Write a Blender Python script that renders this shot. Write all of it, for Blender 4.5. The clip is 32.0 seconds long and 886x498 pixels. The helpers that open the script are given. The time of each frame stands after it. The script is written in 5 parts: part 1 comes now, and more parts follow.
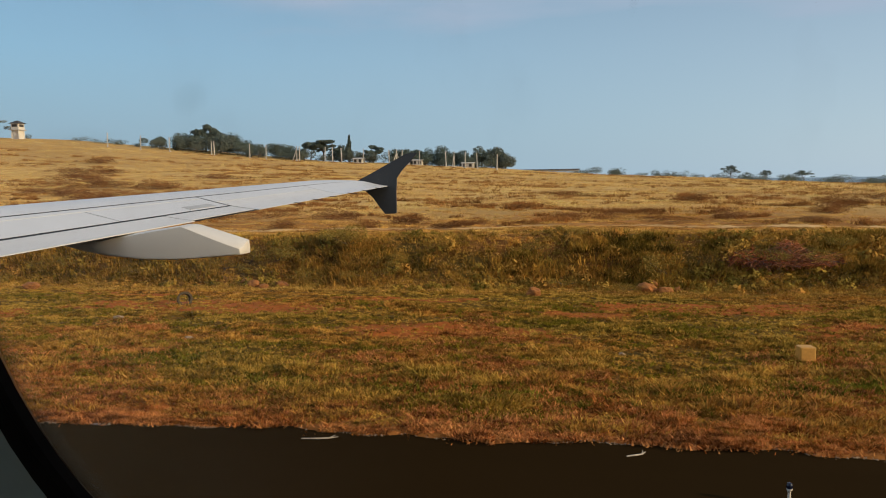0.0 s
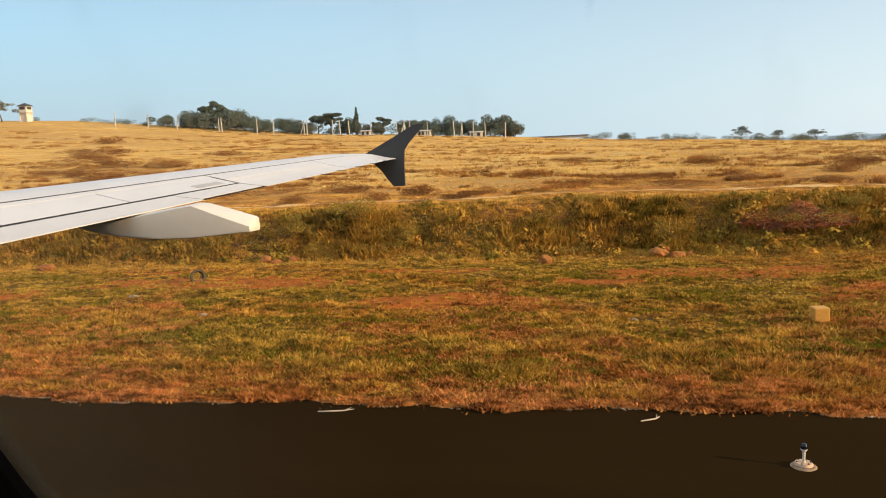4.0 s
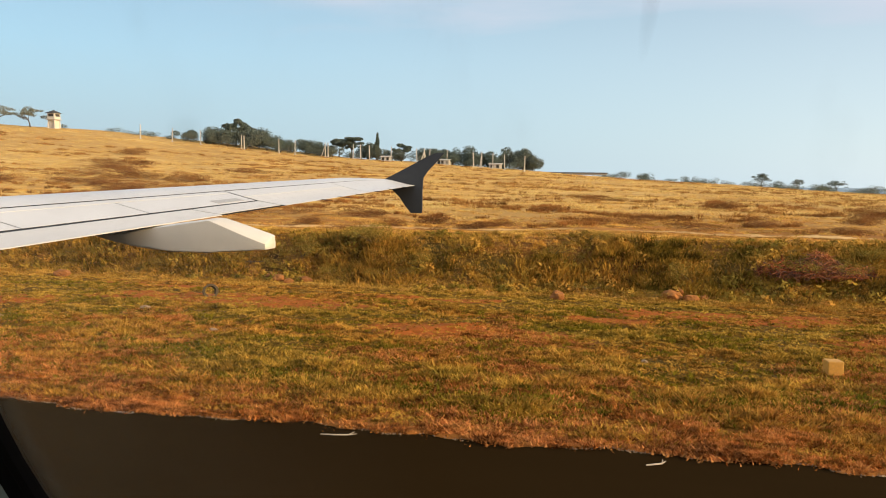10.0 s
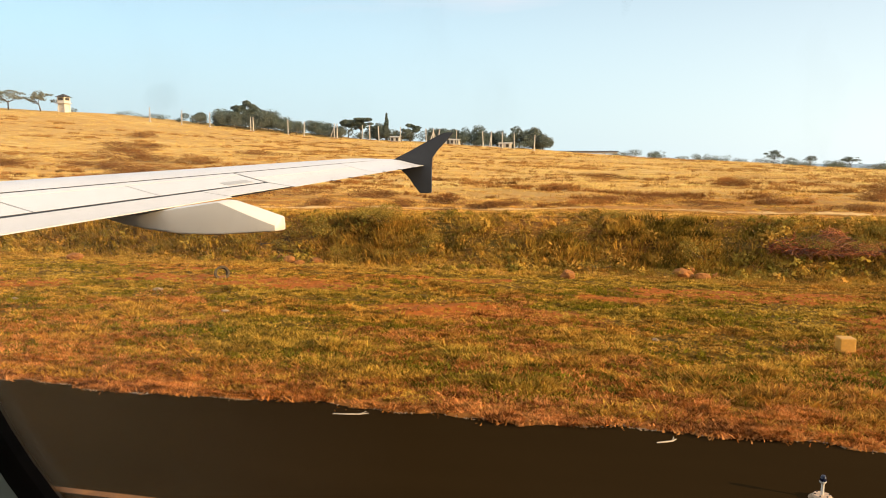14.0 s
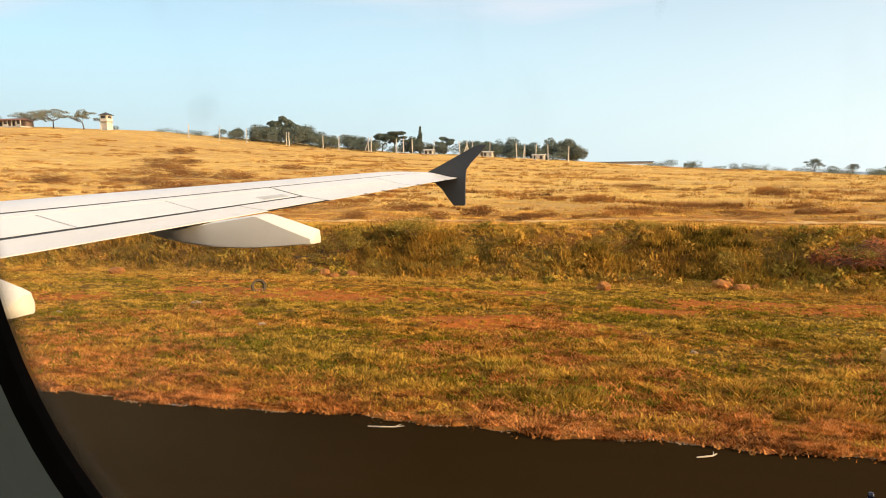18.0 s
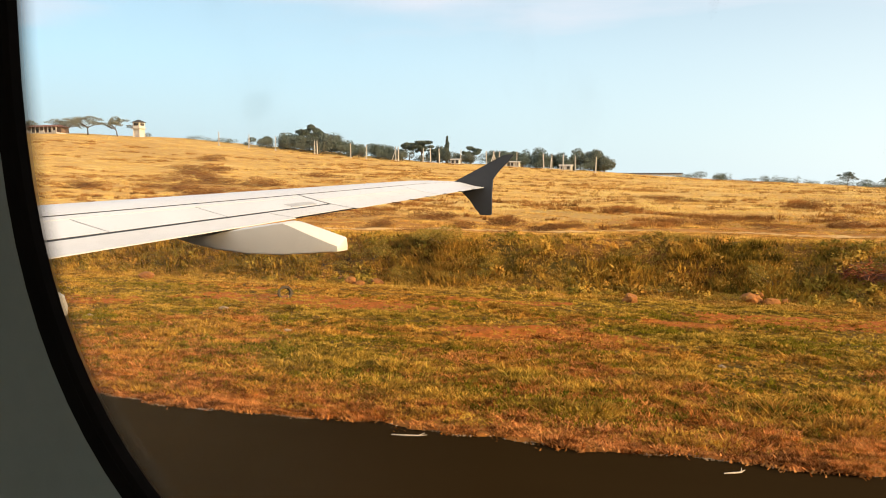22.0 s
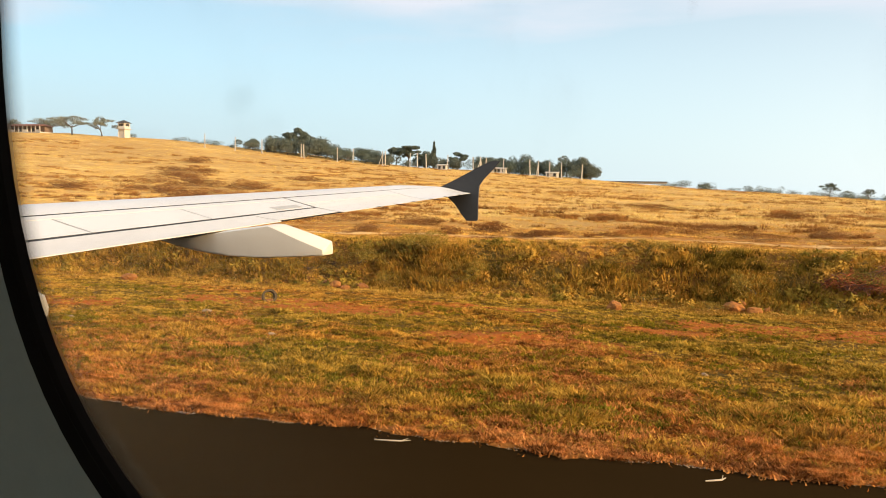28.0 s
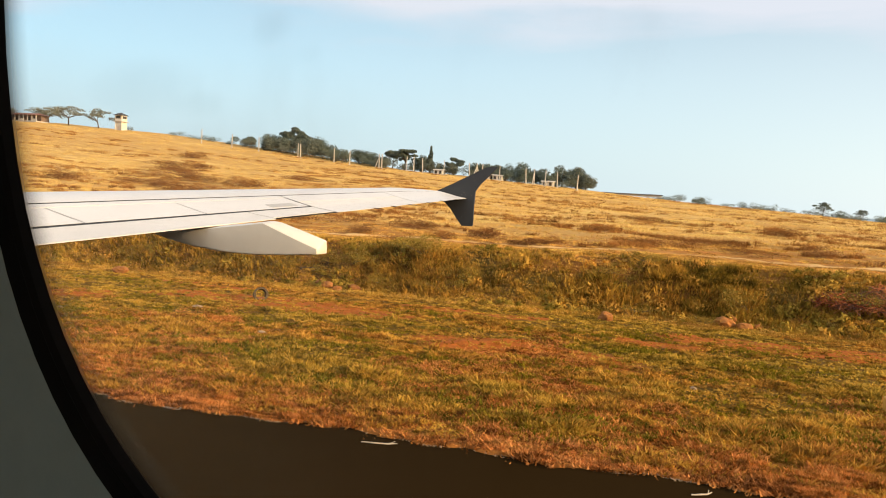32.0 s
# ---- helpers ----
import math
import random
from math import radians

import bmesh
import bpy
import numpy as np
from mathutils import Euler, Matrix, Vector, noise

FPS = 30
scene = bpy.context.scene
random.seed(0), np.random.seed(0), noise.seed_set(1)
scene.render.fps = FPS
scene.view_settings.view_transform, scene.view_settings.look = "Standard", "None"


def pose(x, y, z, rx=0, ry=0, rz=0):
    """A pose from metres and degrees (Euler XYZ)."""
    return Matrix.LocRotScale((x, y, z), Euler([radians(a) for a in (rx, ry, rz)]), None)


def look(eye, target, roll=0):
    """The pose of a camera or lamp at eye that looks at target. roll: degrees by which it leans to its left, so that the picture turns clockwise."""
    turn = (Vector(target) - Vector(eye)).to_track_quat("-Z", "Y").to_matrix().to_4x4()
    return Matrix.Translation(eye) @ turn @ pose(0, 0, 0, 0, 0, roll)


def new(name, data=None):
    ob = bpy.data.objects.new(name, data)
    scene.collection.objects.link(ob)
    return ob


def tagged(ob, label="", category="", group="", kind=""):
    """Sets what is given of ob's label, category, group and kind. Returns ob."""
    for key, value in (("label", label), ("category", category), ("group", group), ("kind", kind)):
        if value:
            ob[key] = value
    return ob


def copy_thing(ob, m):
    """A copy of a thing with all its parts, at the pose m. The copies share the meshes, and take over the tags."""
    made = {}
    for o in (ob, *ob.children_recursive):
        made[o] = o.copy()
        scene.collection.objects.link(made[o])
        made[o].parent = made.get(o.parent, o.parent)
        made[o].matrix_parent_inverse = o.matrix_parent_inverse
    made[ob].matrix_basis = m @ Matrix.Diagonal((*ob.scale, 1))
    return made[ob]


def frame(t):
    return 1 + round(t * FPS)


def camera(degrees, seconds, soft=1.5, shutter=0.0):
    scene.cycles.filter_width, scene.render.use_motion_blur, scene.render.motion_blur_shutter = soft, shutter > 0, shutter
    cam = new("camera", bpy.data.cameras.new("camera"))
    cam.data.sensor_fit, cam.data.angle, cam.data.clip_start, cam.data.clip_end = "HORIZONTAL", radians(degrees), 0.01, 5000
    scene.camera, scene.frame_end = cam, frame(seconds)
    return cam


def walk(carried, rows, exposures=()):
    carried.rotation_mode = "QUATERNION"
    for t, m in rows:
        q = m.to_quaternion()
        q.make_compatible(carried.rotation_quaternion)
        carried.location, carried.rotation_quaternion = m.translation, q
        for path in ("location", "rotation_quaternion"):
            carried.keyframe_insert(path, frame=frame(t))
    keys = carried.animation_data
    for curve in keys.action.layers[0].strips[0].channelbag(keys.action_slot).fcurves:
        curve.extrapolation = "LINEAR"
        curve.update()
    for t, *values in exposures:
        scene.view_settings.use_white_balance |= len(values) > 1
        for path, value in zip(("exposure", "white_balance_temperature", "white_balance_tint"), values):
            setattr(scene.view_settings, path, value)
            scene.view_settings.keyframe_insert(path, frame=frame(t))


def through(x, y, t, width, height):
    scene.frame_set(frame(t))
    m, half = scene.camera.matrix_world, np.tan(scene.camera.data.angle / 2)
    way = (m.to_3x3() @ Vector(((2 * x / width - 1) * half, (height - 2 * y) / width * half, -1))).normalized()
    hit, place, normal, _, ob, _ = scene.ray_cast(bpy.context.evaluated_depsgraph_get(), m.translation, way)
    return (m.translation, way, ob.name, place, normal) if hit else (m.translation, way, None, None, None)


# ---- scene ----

# ---- camera and its walk ----
cam = camera(61.96, 32.0, soft=1.0)

# seconds, eye x y z, then degrees: turn to the left of the broadside view, tilt down, roll clockwise
PATH = [
    (0, -0.046, 0.050, 4.333, 9.76, 5.36, -0.83),
    (0.5, -0.045, 0.050, 4.330, 10.73, 4.91, -2.59),
    (1, -0.044, 0.050, 4.326, 9.52, 4.93, -0.98),
    (1.5, -0.045, 0.049, 4.328, 9.54, 4.73, 0.53),
    (2, -0.046, 0.048, 4.331, 9.98, 4.94, -3.13),
    (2.5, -0.041, 0.053, 4.336, 10.05, 4.90, -3.27),
    (3, -0.036, 0.058, 4.342, 9.46, 5.14, -0.73),
    (3.5, -0.031, 0.062, 4.347, 10.49, 7.64, -2.80),
    (5.5, -0.031, 0.062, 4.347, 11.11, 7.46, -0.04),
    (6, -0.031, 0.062, 4.347, 10.50, 7.39, 1.09),
    (6.5, -0.031, 0.062, 4.347, 11.99, 7.63, 0.35),
    (7, -0.031, 0.062, 4.347, 11.21, 7.28, 0.95),
    (7.5, -0.031, 0.062, 4.347, 12.35, 6.60, 0.09),
    (8, -0.031, 0.062, 4.347, 11.66, 6.22, -0.59),
    (8.5, -0.033, 0.062, 4.347, 12.09, 6.23, -0.99),
    (9, -0.035, 0.062, 4.347, 10.88, 5.75, -0.67),
    (9.5, -0.037, 0.062, 4.347, 11.44, 5.64, 0.53),
    (10, -0.039, 0.062, 4.347, 11.69, 5.37, 0.77),
    (10.5, -0.037, 0.063, 4.346, 13.17, 5.99, -0.56),
    (11, -0.036, 0.064, 4.344, 12.53, 7.11, 0.24),
    (11.5, -0.034, 0.065, 4.342, 12.76, 7.17, 0.37),
    (12, -0.033, 0.065, 4.340, 13.65, 6.71, 0.17),
    (12.5, -0.032, 0.066, 4.341, 13.95, 7.05, -0.12),
    (13, -0.032, 0.066, 4.341, 11.95, 7.42, -0.10),
    (13.5, -0.032, 0.066, 4.342, 12.55, 6.99, -0.21),
    (14, -0.031, 0.067, 4.342, 12.48, 6.91, 0.19),
    (14.5, -0.031, 0.067, 4.341, 12.87, 6.79, -0.40),
    (15, -0.031, 0.067, 4.340, 13.34, 6.51, -0.28),
    (15.5, -0.031, 0.067, 4.340, 14.06, 6.35, -0.27),
    (17.5, -0.031, 0.065, 4.340, 15.59, 5.72, -0.17),
    (18, -0.031, 0.065, 4.340, 15.14, 5.94, -0.45),
    (18.5, -0.032, 0.065, 4.340, 15.69, 5.61, -0.12),
    (19, -0.033, 0.064, 4.339, 17.80, 5.40, -0.43),
    (19.5, -0.033, 0.063, 4.339, 14.75, 5.71, 0.46),
    (20, -0.034, 0.063, 4.338, 17.14, 5.32, 0.14),
    (20.5, -0.035, 0.062, 4.338, 16.50, 5.37, 0.02),
    (21, -0.036, 0.062, 4.337, 17.88, 5.31, -0.10),
    (21.5, -0.036, 0.061, 4.337, 16.75, 5.43, -0.35),
    (22, -0.037, 0.060, 4.336, 17.13, 5.21, 0.13),
    (22.5, -0.042, 0.065, 4.333, 16.37, 5.40, 0.01),
    (23, -0.047, 0.070, 4.330, 17.22, 5.27, 0.31),
    (23.5, -0.051, 0.074, 4.327, 17.03, 5.26, 0.31),
    (24, -0.056, 0.079, 4.324, 18.08, 4.95, 0.43),
    (24.5, -0.061, 0.083, 4.321, 17.27, 5.07, 0.45),
    (25, -0.066, 0.088, 4.318, 18.20, 4.82, 0.56),
    (25.5, -0.061, 0.083, 4.320, 17.53, 5.20, 0.21),
    (27.5, -0.040, 0.064, 4.330, 17.62, 4.54, 0.23),
    (28, -0.035, 0.059, 4.333, 16.02, 4.78, 0.96),
    (28.5, -0.041, 0.064, 4.328, 18.50, 4.70, 0.42),
    (29, -0.047, 0.070, 4.324, 17.29, 4.71, 0.99),
    (29.5, -0.053, 0.076, 4.320, 17.46, 4.64, 1.16),
    (30, -0.058, 0.082, 4.315, 17.57, 4.51, 1.37),
    (30.5, -0.058, 0.081, 4.315, 19.37, 5.09, 1.44),
    (31, -0.058, 0.081, 4.315, 19.24, 5.22, 1.25),
    (31.5, -0.058, 0.081, 4.315, 17.66, 5.38, 1.52),
    (32, -0.058, 0.080, 4.315, 15.51, 4.38, 3.14),
]


def aim(x, y, z, yaw, tilt, lean):
    a, p = radians(yaw), radians(tilt)
    way = Vector((-math.sin(a) * math.cos(p), math.cos(a) * math.cos(p), -math.sin(p)))
    return look((x, y, z), Vector((x, y, z)) + way, lean)


walk(cam, [(r[0], aim(*r[1:])) for r in PATH],
     exposures=[(0, -0.52, 5550, 7), (2.0, -0.52, 5550, 7), (3.5, -0.03, 5950, 9), (5.5, 0.24, 6250, 10), (8, 0.24, 6250, 10), (10, 0.08, 6120, 9), (11, 0.36, 6450, 10), (12, 0.40, 6500, 10), (27, 0.41, 6500, 10), (31, 0.28, 6500, 10), (32, 0.32, 6500, 10)])

# ---- sky and sun ----
SUN_WAY = Vector((0.93, -0.20, 0.275)).normalized()
world = bpy.data.worlds.new("sky")
scene.world = world
world.use_nodes = True
wt = world.node_tree
wt.nodes.clear()
w_out = wt.nodes.new("ShaderNodeOutputWorld")
w_bg = wt.nodes.new("ShaderNodeBackground")
w_sky = wt.nodes.new("ShaderNodeTexSky")
w_sky.sky_type = "NISHITA"
w_sky.sun_disc = False
w_sky.sun_elevation = math.asin(SUN_WAY.z)
w_sky.sun_rotation = math.atan2(SUN_WAY.x, SUN_WAY.y)
w_sky.air_density, w_sky.dust_density, w_sky.ozone_density = 1.0, 0.6, 1.2
w_bg.inputs["Strength"].default_value = 0.13
# broken cloud deck above about twelve degrees
w_co = wt.nodes.new("ShaderNodeTexCoord")
w_sep = wt.nodes.new("ShaderNodeSeparateXYZ")
w_map = wt.nodes.new("ShaderNodeMapping")
w_map.inputs["Scale"].default_value = (1.6, 1.6, 9.0)
w_noise = wt.nodes.new("ShaderNodeTexNoise")
w_noise.inputs["Scale"].default_value, w_noise.inputs["Detail"].default_value = 1.7, 7
w_add = wt.nodes.new("ShaderNodeMath")
w_add.operation = "MULTIPLY_ADD"
w_add.inputs[1].default_value = 0.16
w_ramp = wt.nodes.new("ShaderNodeMapRange")
w_ramp.inputs["From Min"].default_value, w_ramp.inputs["From Max"].default_value = 0.268, 0.31
w_mix = wt.nodes.new("ShaderNodeMix")
w_mix.data_type = "RGBA"
w_mix.inputs["B"].default_value = (4.8, 5.1, 5.6, 1)
# pale haze towards the horizon
w_hz = wt.nodes.new("ShaderNodeMapRange")
w_hz.inputs["From Min"].default_value, w_hz.inputs["From Max"].default_value = 0.0, 0.5
w_hz.inputs["To Min"].default_value, w_hz.inputs["To Max"].default_value = 0.85, 0.1
w_haze = wt.nodes.new("ShaderNodeMix")
w_haze.data_type = "RGBA"
w_side = wt.nodes.new("ShaderNodeMapRange")
w_side.inputs["From Min"].default_value, w_side.inputs["From Max"].default_value = -0.75, 0.35
w_tone = wt.nodes.new("ShaderNodeMix")
w_tone.data_type = "RGBA"
w_tone.inputs["A"].default_value = (3.4, 5.4, 6.3, 1)
w_tone.inputs["B"].default_value = (5.9, 6.6, 6.75, 1)
w_amt = wt.nodes.new("ShaderNodeMath")
w_amt.operation = "MULTIPLY"
w_amt.inputs[1].default_value = 1.0
L = wt.links.new
L(w_co.outputs["Generated"], w_sep.inputs[0])
L(w_co.outputs["Generated"], w_map.inputs[0])
L(w_map.outputs[0], w_noise.inputs["Vector"])
L(w_noise.outputs["Fac"], w_add.inputs[0])
L(w_sep.outputs["Z"], w_add.inputs[2])
L(w_add.outputs[0], w_ramp.inputs["Value"])
L(w_ramp.outputs["Result"], w_amt.inputs[0])
L(w_amt.outputs[0], w_mix.inputs["Factor"])
L(w_sep.outputs["Z"], w_hz.inputs["Value"])
L(w_hz.outputs["Result"], w_haze.inputs["Factor"])
L(w_sep.outputs["X"], w_side.inputs["Value"])
L(w_side.outputs["Result"], w_tone.inputs["Factor"])
L(w_tone.outputs["Result"], w_haze.inputs["B"])
L(w_sky.outputs[0], w_haze.inputs["A"])
w_low = wt.nodes.new("ShaderNodeMapRange")
w_low.inputs["From Min"].default_value, w_low.inputs["From Max"].default_value = 0.03, 0.16
w_low.inputs["To Min"].default_value, w_low.inputs["To Max"].default_value = 0.85, 0.0
w_inv = wt.nodes.new("ShaderNodeMath")
w_inv.operation = "MULTIPLY_ADD"
w_inv.inputs[1].default_value, w_inv.inputs[2].default_value = -1.0, 1.0
w_both = wt.nodes.new("ShaderNodeMath")
w_both.operation = "MULTIPLY"
w_grey = wt.nodes.new("ShaderNodeMix")
w_grey.data_type = "RGBA"
w_grey.inputs["B"].default_value = (3.55, 4.25, 4.6, 1)
L(w_sep.outputs["Z"], w_low.inputs["Value"])
L(w_side.outputs["Result"], w_inv.inputs[0])
L(w_low.outputs["Result"], w_both.inputs[0])
L(w_inv.outputs[0], w_both.inputs[1])
L(w_both.outputs[0], w_grey.inputs["Factor"])
L(w_haze.outputs["Result"], w_grey.inputs["A"])
L(w_grey.outputs["Result"], w_mix.inputs["A"])
L(w_mix.outputs["Result"], w_bg.inputs["Color"])
L(w_bg.outputs[0], w_out.inputs[0])

sun = new("sun", bpy.data.lights.new("sun", "SUN"))
sun.data.energy, sun.data.angle, sun.data.color = 5.0, radians(0.6), (1.0, 0.70, 0.36)
sun.matrix_world = look(SUN_WAY * 50, (0, 0, 0))


# ---- materials ----
class Mat:
    """A node material with a few short cuts."""

    def __init__(self, name, rough=0.8, metal=0.0):
        self.m = bpy.data.materials.new(name)
        self.m.use_nodes = True
        self.t = self.m.node_tree
        self.b = self.t.nodes["Principled BSDF"]
        self.b.inputs["Roughness"].default_value = rough
        self.b.inputs["Metallic"].default_value = metal
        self.geo = self.t.nodes.new("ShaderNodeNewGeometry")
        self.obj = self.t.nodes.new("ShaderNodeTexCoord")

    def link(self, a, b):
        self.t.links.new(a, b)

    def where(self, world_space=True, scale=(1, 1, 1)):
        n = self.t.nodes.new("ShaderNodeMapping")
        n.inputs["Scale"].default_value = scale
        self.link(self.geo.outputs["Position"] if world_space else self.obj.outputs["Object"], n.inputs[0])
        return n.outputs[0]

    def noise(self, scale, detail=4, rough=0.55, vec=None):
        n = self.t.nodes.new("ShaderNodeTexNoise")
        n.inputs["Scale"].default_value, n.inputs["Detail"].default_value, n.inputs["Roughness"].default_value = scale, detail, rough
        self.link(vec if vec is not None else self.geo.outputs["Position"], n.inputs["Vector"])
        return n.outputs["Fac"]

    def span(self, v, a, b, lo=0.0, hi=1.0):
        n = self.t.nodes.new("ShaderNodeMapRange")
        for k, x in zip(("From Min", "From Max", "To Min", "To Max"), (a, b, lo, hi)):
            n.inputs[k].default_value = x
        self.link(v, n.inputs["Value"])
        return n.outputs["Result"]

    def mix(self, fac, a, b):
        n = self.t.nodes.new("ShaderNodeMix")
        n.data_type = "RGBA"
        for k, x in (("Factor", fac), ("A", a), ("B", b)):
            if isinstance(x, (tuple, list)):
                n.inputs[k].default_value = (*x, 1) if len(x) == 3 else x
            elif isinstance(x, (int, float)):
                n.inputs[k].default_value = x
            else:
                self.link(x, n.inputs[k])
        return n.outputs["Result"]

    def math(self, op, a, b):
        n = self.t.nodes.new("ShaderNodeMath")
        n.operation = op
        for k, x in enumerate((a, b)):
            if isinstance(x, (int, float)):
                n.inputs[k].default_value = x
            else:
                self.link(x, n.inputs[k])
        return n.outputs[0]

    def axis(self, k):
        n = self.t.nodes.new("ShaderNodeSeparateXYZ")
        self.link(self.geo.outputs["Position"], n.inputs[0])
        return n.outputs[k]

    def island(self):
        return self.geo.outputs["Random Per Island"]

    def color(self, c):
        if isinstance(c, tuple):
            self.b.inputs["Base Color"].default_value = (*c, 1)
        else:
            self.link(c, self.b.inputs["Base Color"])

    def bump(self, v, dist=0.01, strength=0.5):
        n = self.t.nodes.new("ShaderNodeBump")
        n.inputs["Distance"].default_value, n.inputs["Strength"].default_value = dist, strength
        self.link(v, n.inputs["Height"])
        self.link(n.outputs[0], self.b.inputs["Normal"])


def simple(name, c, c2=None, rough=0.7, metal=0.0, scale=6.0, bump=0.004, spec=0.5):
    """Two close tones in noise at two scales, with fine relief."""
    s = Mat(name, rough, metal)
    c2 = c2 or tuple(x * 0.75 for x in c)
    big, fine = s.noise(scale * 0.25, 3), s.noise(scale * 3, 5)
    s.color(s.mix(s.span(s.math("ADD", big, fine), 0.75, 1.25), c, c2))
    if bump:
        s.bump(fine, bump)
    s.b.inputs["Specular IOR Level"].default_value = spec
    return s.m


def ground_material():
    s = Mat("grassland", 0.95)
    s.b.inputs["Specular IOR Level"].default_value = 0.1
    y = s.axis(1)
    flat = s.where(scale=(0.35, 1, 1))
    big = s.noise(0.16, 4, 0.55, flat)
    mid = s.noise(0.55, 4, 0.6, flat)
    fine = s.noise(7.0, 5, 0.65)
    verge = s.mix(s.span(mid, 0.38, 0.62), (0.155, 0.074, 0.009), (0.092, 0.054, 0.005))
    red = s.mix(s.span(fine, 0.3, 0.7), (0.43, 0.120, 0.017), (0.31, 0.088, 0.014))
    bare = s.t.nodes.new("ShaderNodeAttribute")
    bare.attribute_name = "bare"
    verge = s.mix(s.span(s.math("ADD", bare.outputs["Fac"], s.span(mid, 0.3, 0.7, -0.25, 0.25)), 0.3, 0.7), verge, red)
    verge = s.mix(s.span(s.math("ADD", y, s.span(mid, 0.3, 0.7, -0.8, 0.8)), 14.6, 12.6), verge, (0.34, 0.13, 0.026))
    bank = s.mix(s.span(mid, 0.4, 0.6), (0.15, 0.10, 0.022), (0.26, 0.115, 0.028))
    field = s.mix(s.span(mid, 0.38, 0.62), (0.74, 0.49, 0.16), (0.54, 0.31, 0.085))
    field = s.mix(s.span(s.noise(0.035, 4, 0.6, flat), 0.42, 0.58, 0.0, 0.6), field, (0.48, 0.27, 0.08))
    rough = s.mix(s.span(mid, 0.38, 0.62), (0.44, 0.19, 0.040), (0.28, 0.13, 0.028))
    field = s.mix(s.span(s.math("ADD", y, s.span(mid, 0.3, 0.7, -8, 8)), 39, 52), rough, field)
    # dark bare soil of the washed-out cuts, darkened further for the niche shade
    scar = s.t.nodes.new("ShaderNodeAttribute")
    scar.attribute_name = "cut"
    bank = s.mix(s.span(s.math("ADD", scar.outputs["Fac"], s.math("ADD", s.span(fine, 0.2, 0.8, -0.3, 0.3), s.span(s.noise(1.6, 3, 0.6), 0.3, 0.7, -0.35, 0.35))), 0.45, 0.8), bank, s.mix(s.span(fine, 0.35, 0.65), (0.10, 0.046, 0.022), (0.045, 0.025, 0.015)))
    low = s.mix(s.span(y, 28.5, 30.5), verge, bank)
    c = s.mix(s.span(s.math("ADD", y, s.span(mid, 0, 1, -2, 2)), 33.2, 35.0), low, field)
    y2 = s.math("ADD", y, s.span(s.noise(0.12, 3, 0.5), 0.3, 0.7, -0.5, 0.5))
    track = s.math("MULTIPLY", s.span(y2, 36.9, 37.2), s.span(y2, 38.1, 37.8))
    c = s.mix(s.math("MULTIPLY", track, s.span(s.noise(0.09, 3, 0.6), 0.42, 0.55, 0.1, 0.9)), c, (0.78, 0.50, 0.20))
    far = s.mix(s.span(s.noise(0.02, 3), 0.4, 0.6), (0.10, 0.11, 0.04), (0.16, 0.13, 0.05))
    c = s.mix(s.span(y, 262, 300), c, far)
    c = s.mix(s.span(fine, 0.35, 0.8, 0.0, 0.45), c, s.mix(0.5, c, (0.05, 0.035, 0.012)))
    s.color(c)
    s.bump(fine, 0.05, 0.8)
    return s.m


def blade_material(name, tones, patch=0.5, through=0.18, clump=0, tuft=0, tufted=False):
    """Grass or leaves: tone by blade, by tuft and by patch, some light through the blade."""
    s = Mat(name, 0.8)
    s.b.inputs["Specular IOR Level"].default_value = 0.06
    r = s.island()
    if tufted:
        tone = s.t.nodes.new("ShaderNodeAttribute")
        tone.attribute_name = "tone"
        r = s.math("ADD", s.math("MULTIPLY", r, 0.22), s.math("MULTIPLY", tone.outputs["Fac"], 0.78))
    c = s.mix(s.span(r, 0.15, 0.85), tones[0], tones[1])
    if len(tones) > 2:
        c = s.mix(s.span(s.noise(patch, 4, 0.6, s.where(scale=(0.4, 1, 1))), 0.44, 0.56), c, s.mix(r, tones[2], tones[-1]))
    if clump:
        dull = s.mix(0.62, c, tuple(x * 0.3 for x in tones[1]))
        pale = s.mix(0.4, c, tuple(min(0.9, x * 1.5) for x in tones[0]))
        n = s.noise(clump, 3, 0.6, s.where(scale=(0.55, 1, 1)))
        c = s.mix(s.span(n, 0.5, 0.62), s.mix(s.span(n, 0.36, 0.48), dull, c), pale)
    if tuft:
        # pale tufts beside near-black ones
        n = s.noise(tuft, 2, 0.5, s.where(scale=(0.5, 1, 1)))
        c = s.mix(s.span(n, 0.36, 0.50, 0.68, 0.0), c, tuple(x * 0.2 for x in tones[1]))
        c = s.mix(s.span(n, 0.53, 0.66, 0.0, 0.5), c, tuple(min(0.9, x * 1.25) for x in tones[0]))
    s.color(c)
    tr = s.t.nodes.new("ShaderNodeBsdfTranslucent")
    mx = s.t.nodes.new("ShaderNodeMixShader")
    mx.inputs[0].default_value = through
    s.link(c, tr.inputs["Color"])
    out = s.t.nodes["Material Output"]
    s.link(s.b.outputs[0], mx.inputs[1])
    s.link(tr.outputs[0], mx.inputs[2])
    s.link(mx.outputs[0], out.inputs["Surface"])
    return s.m


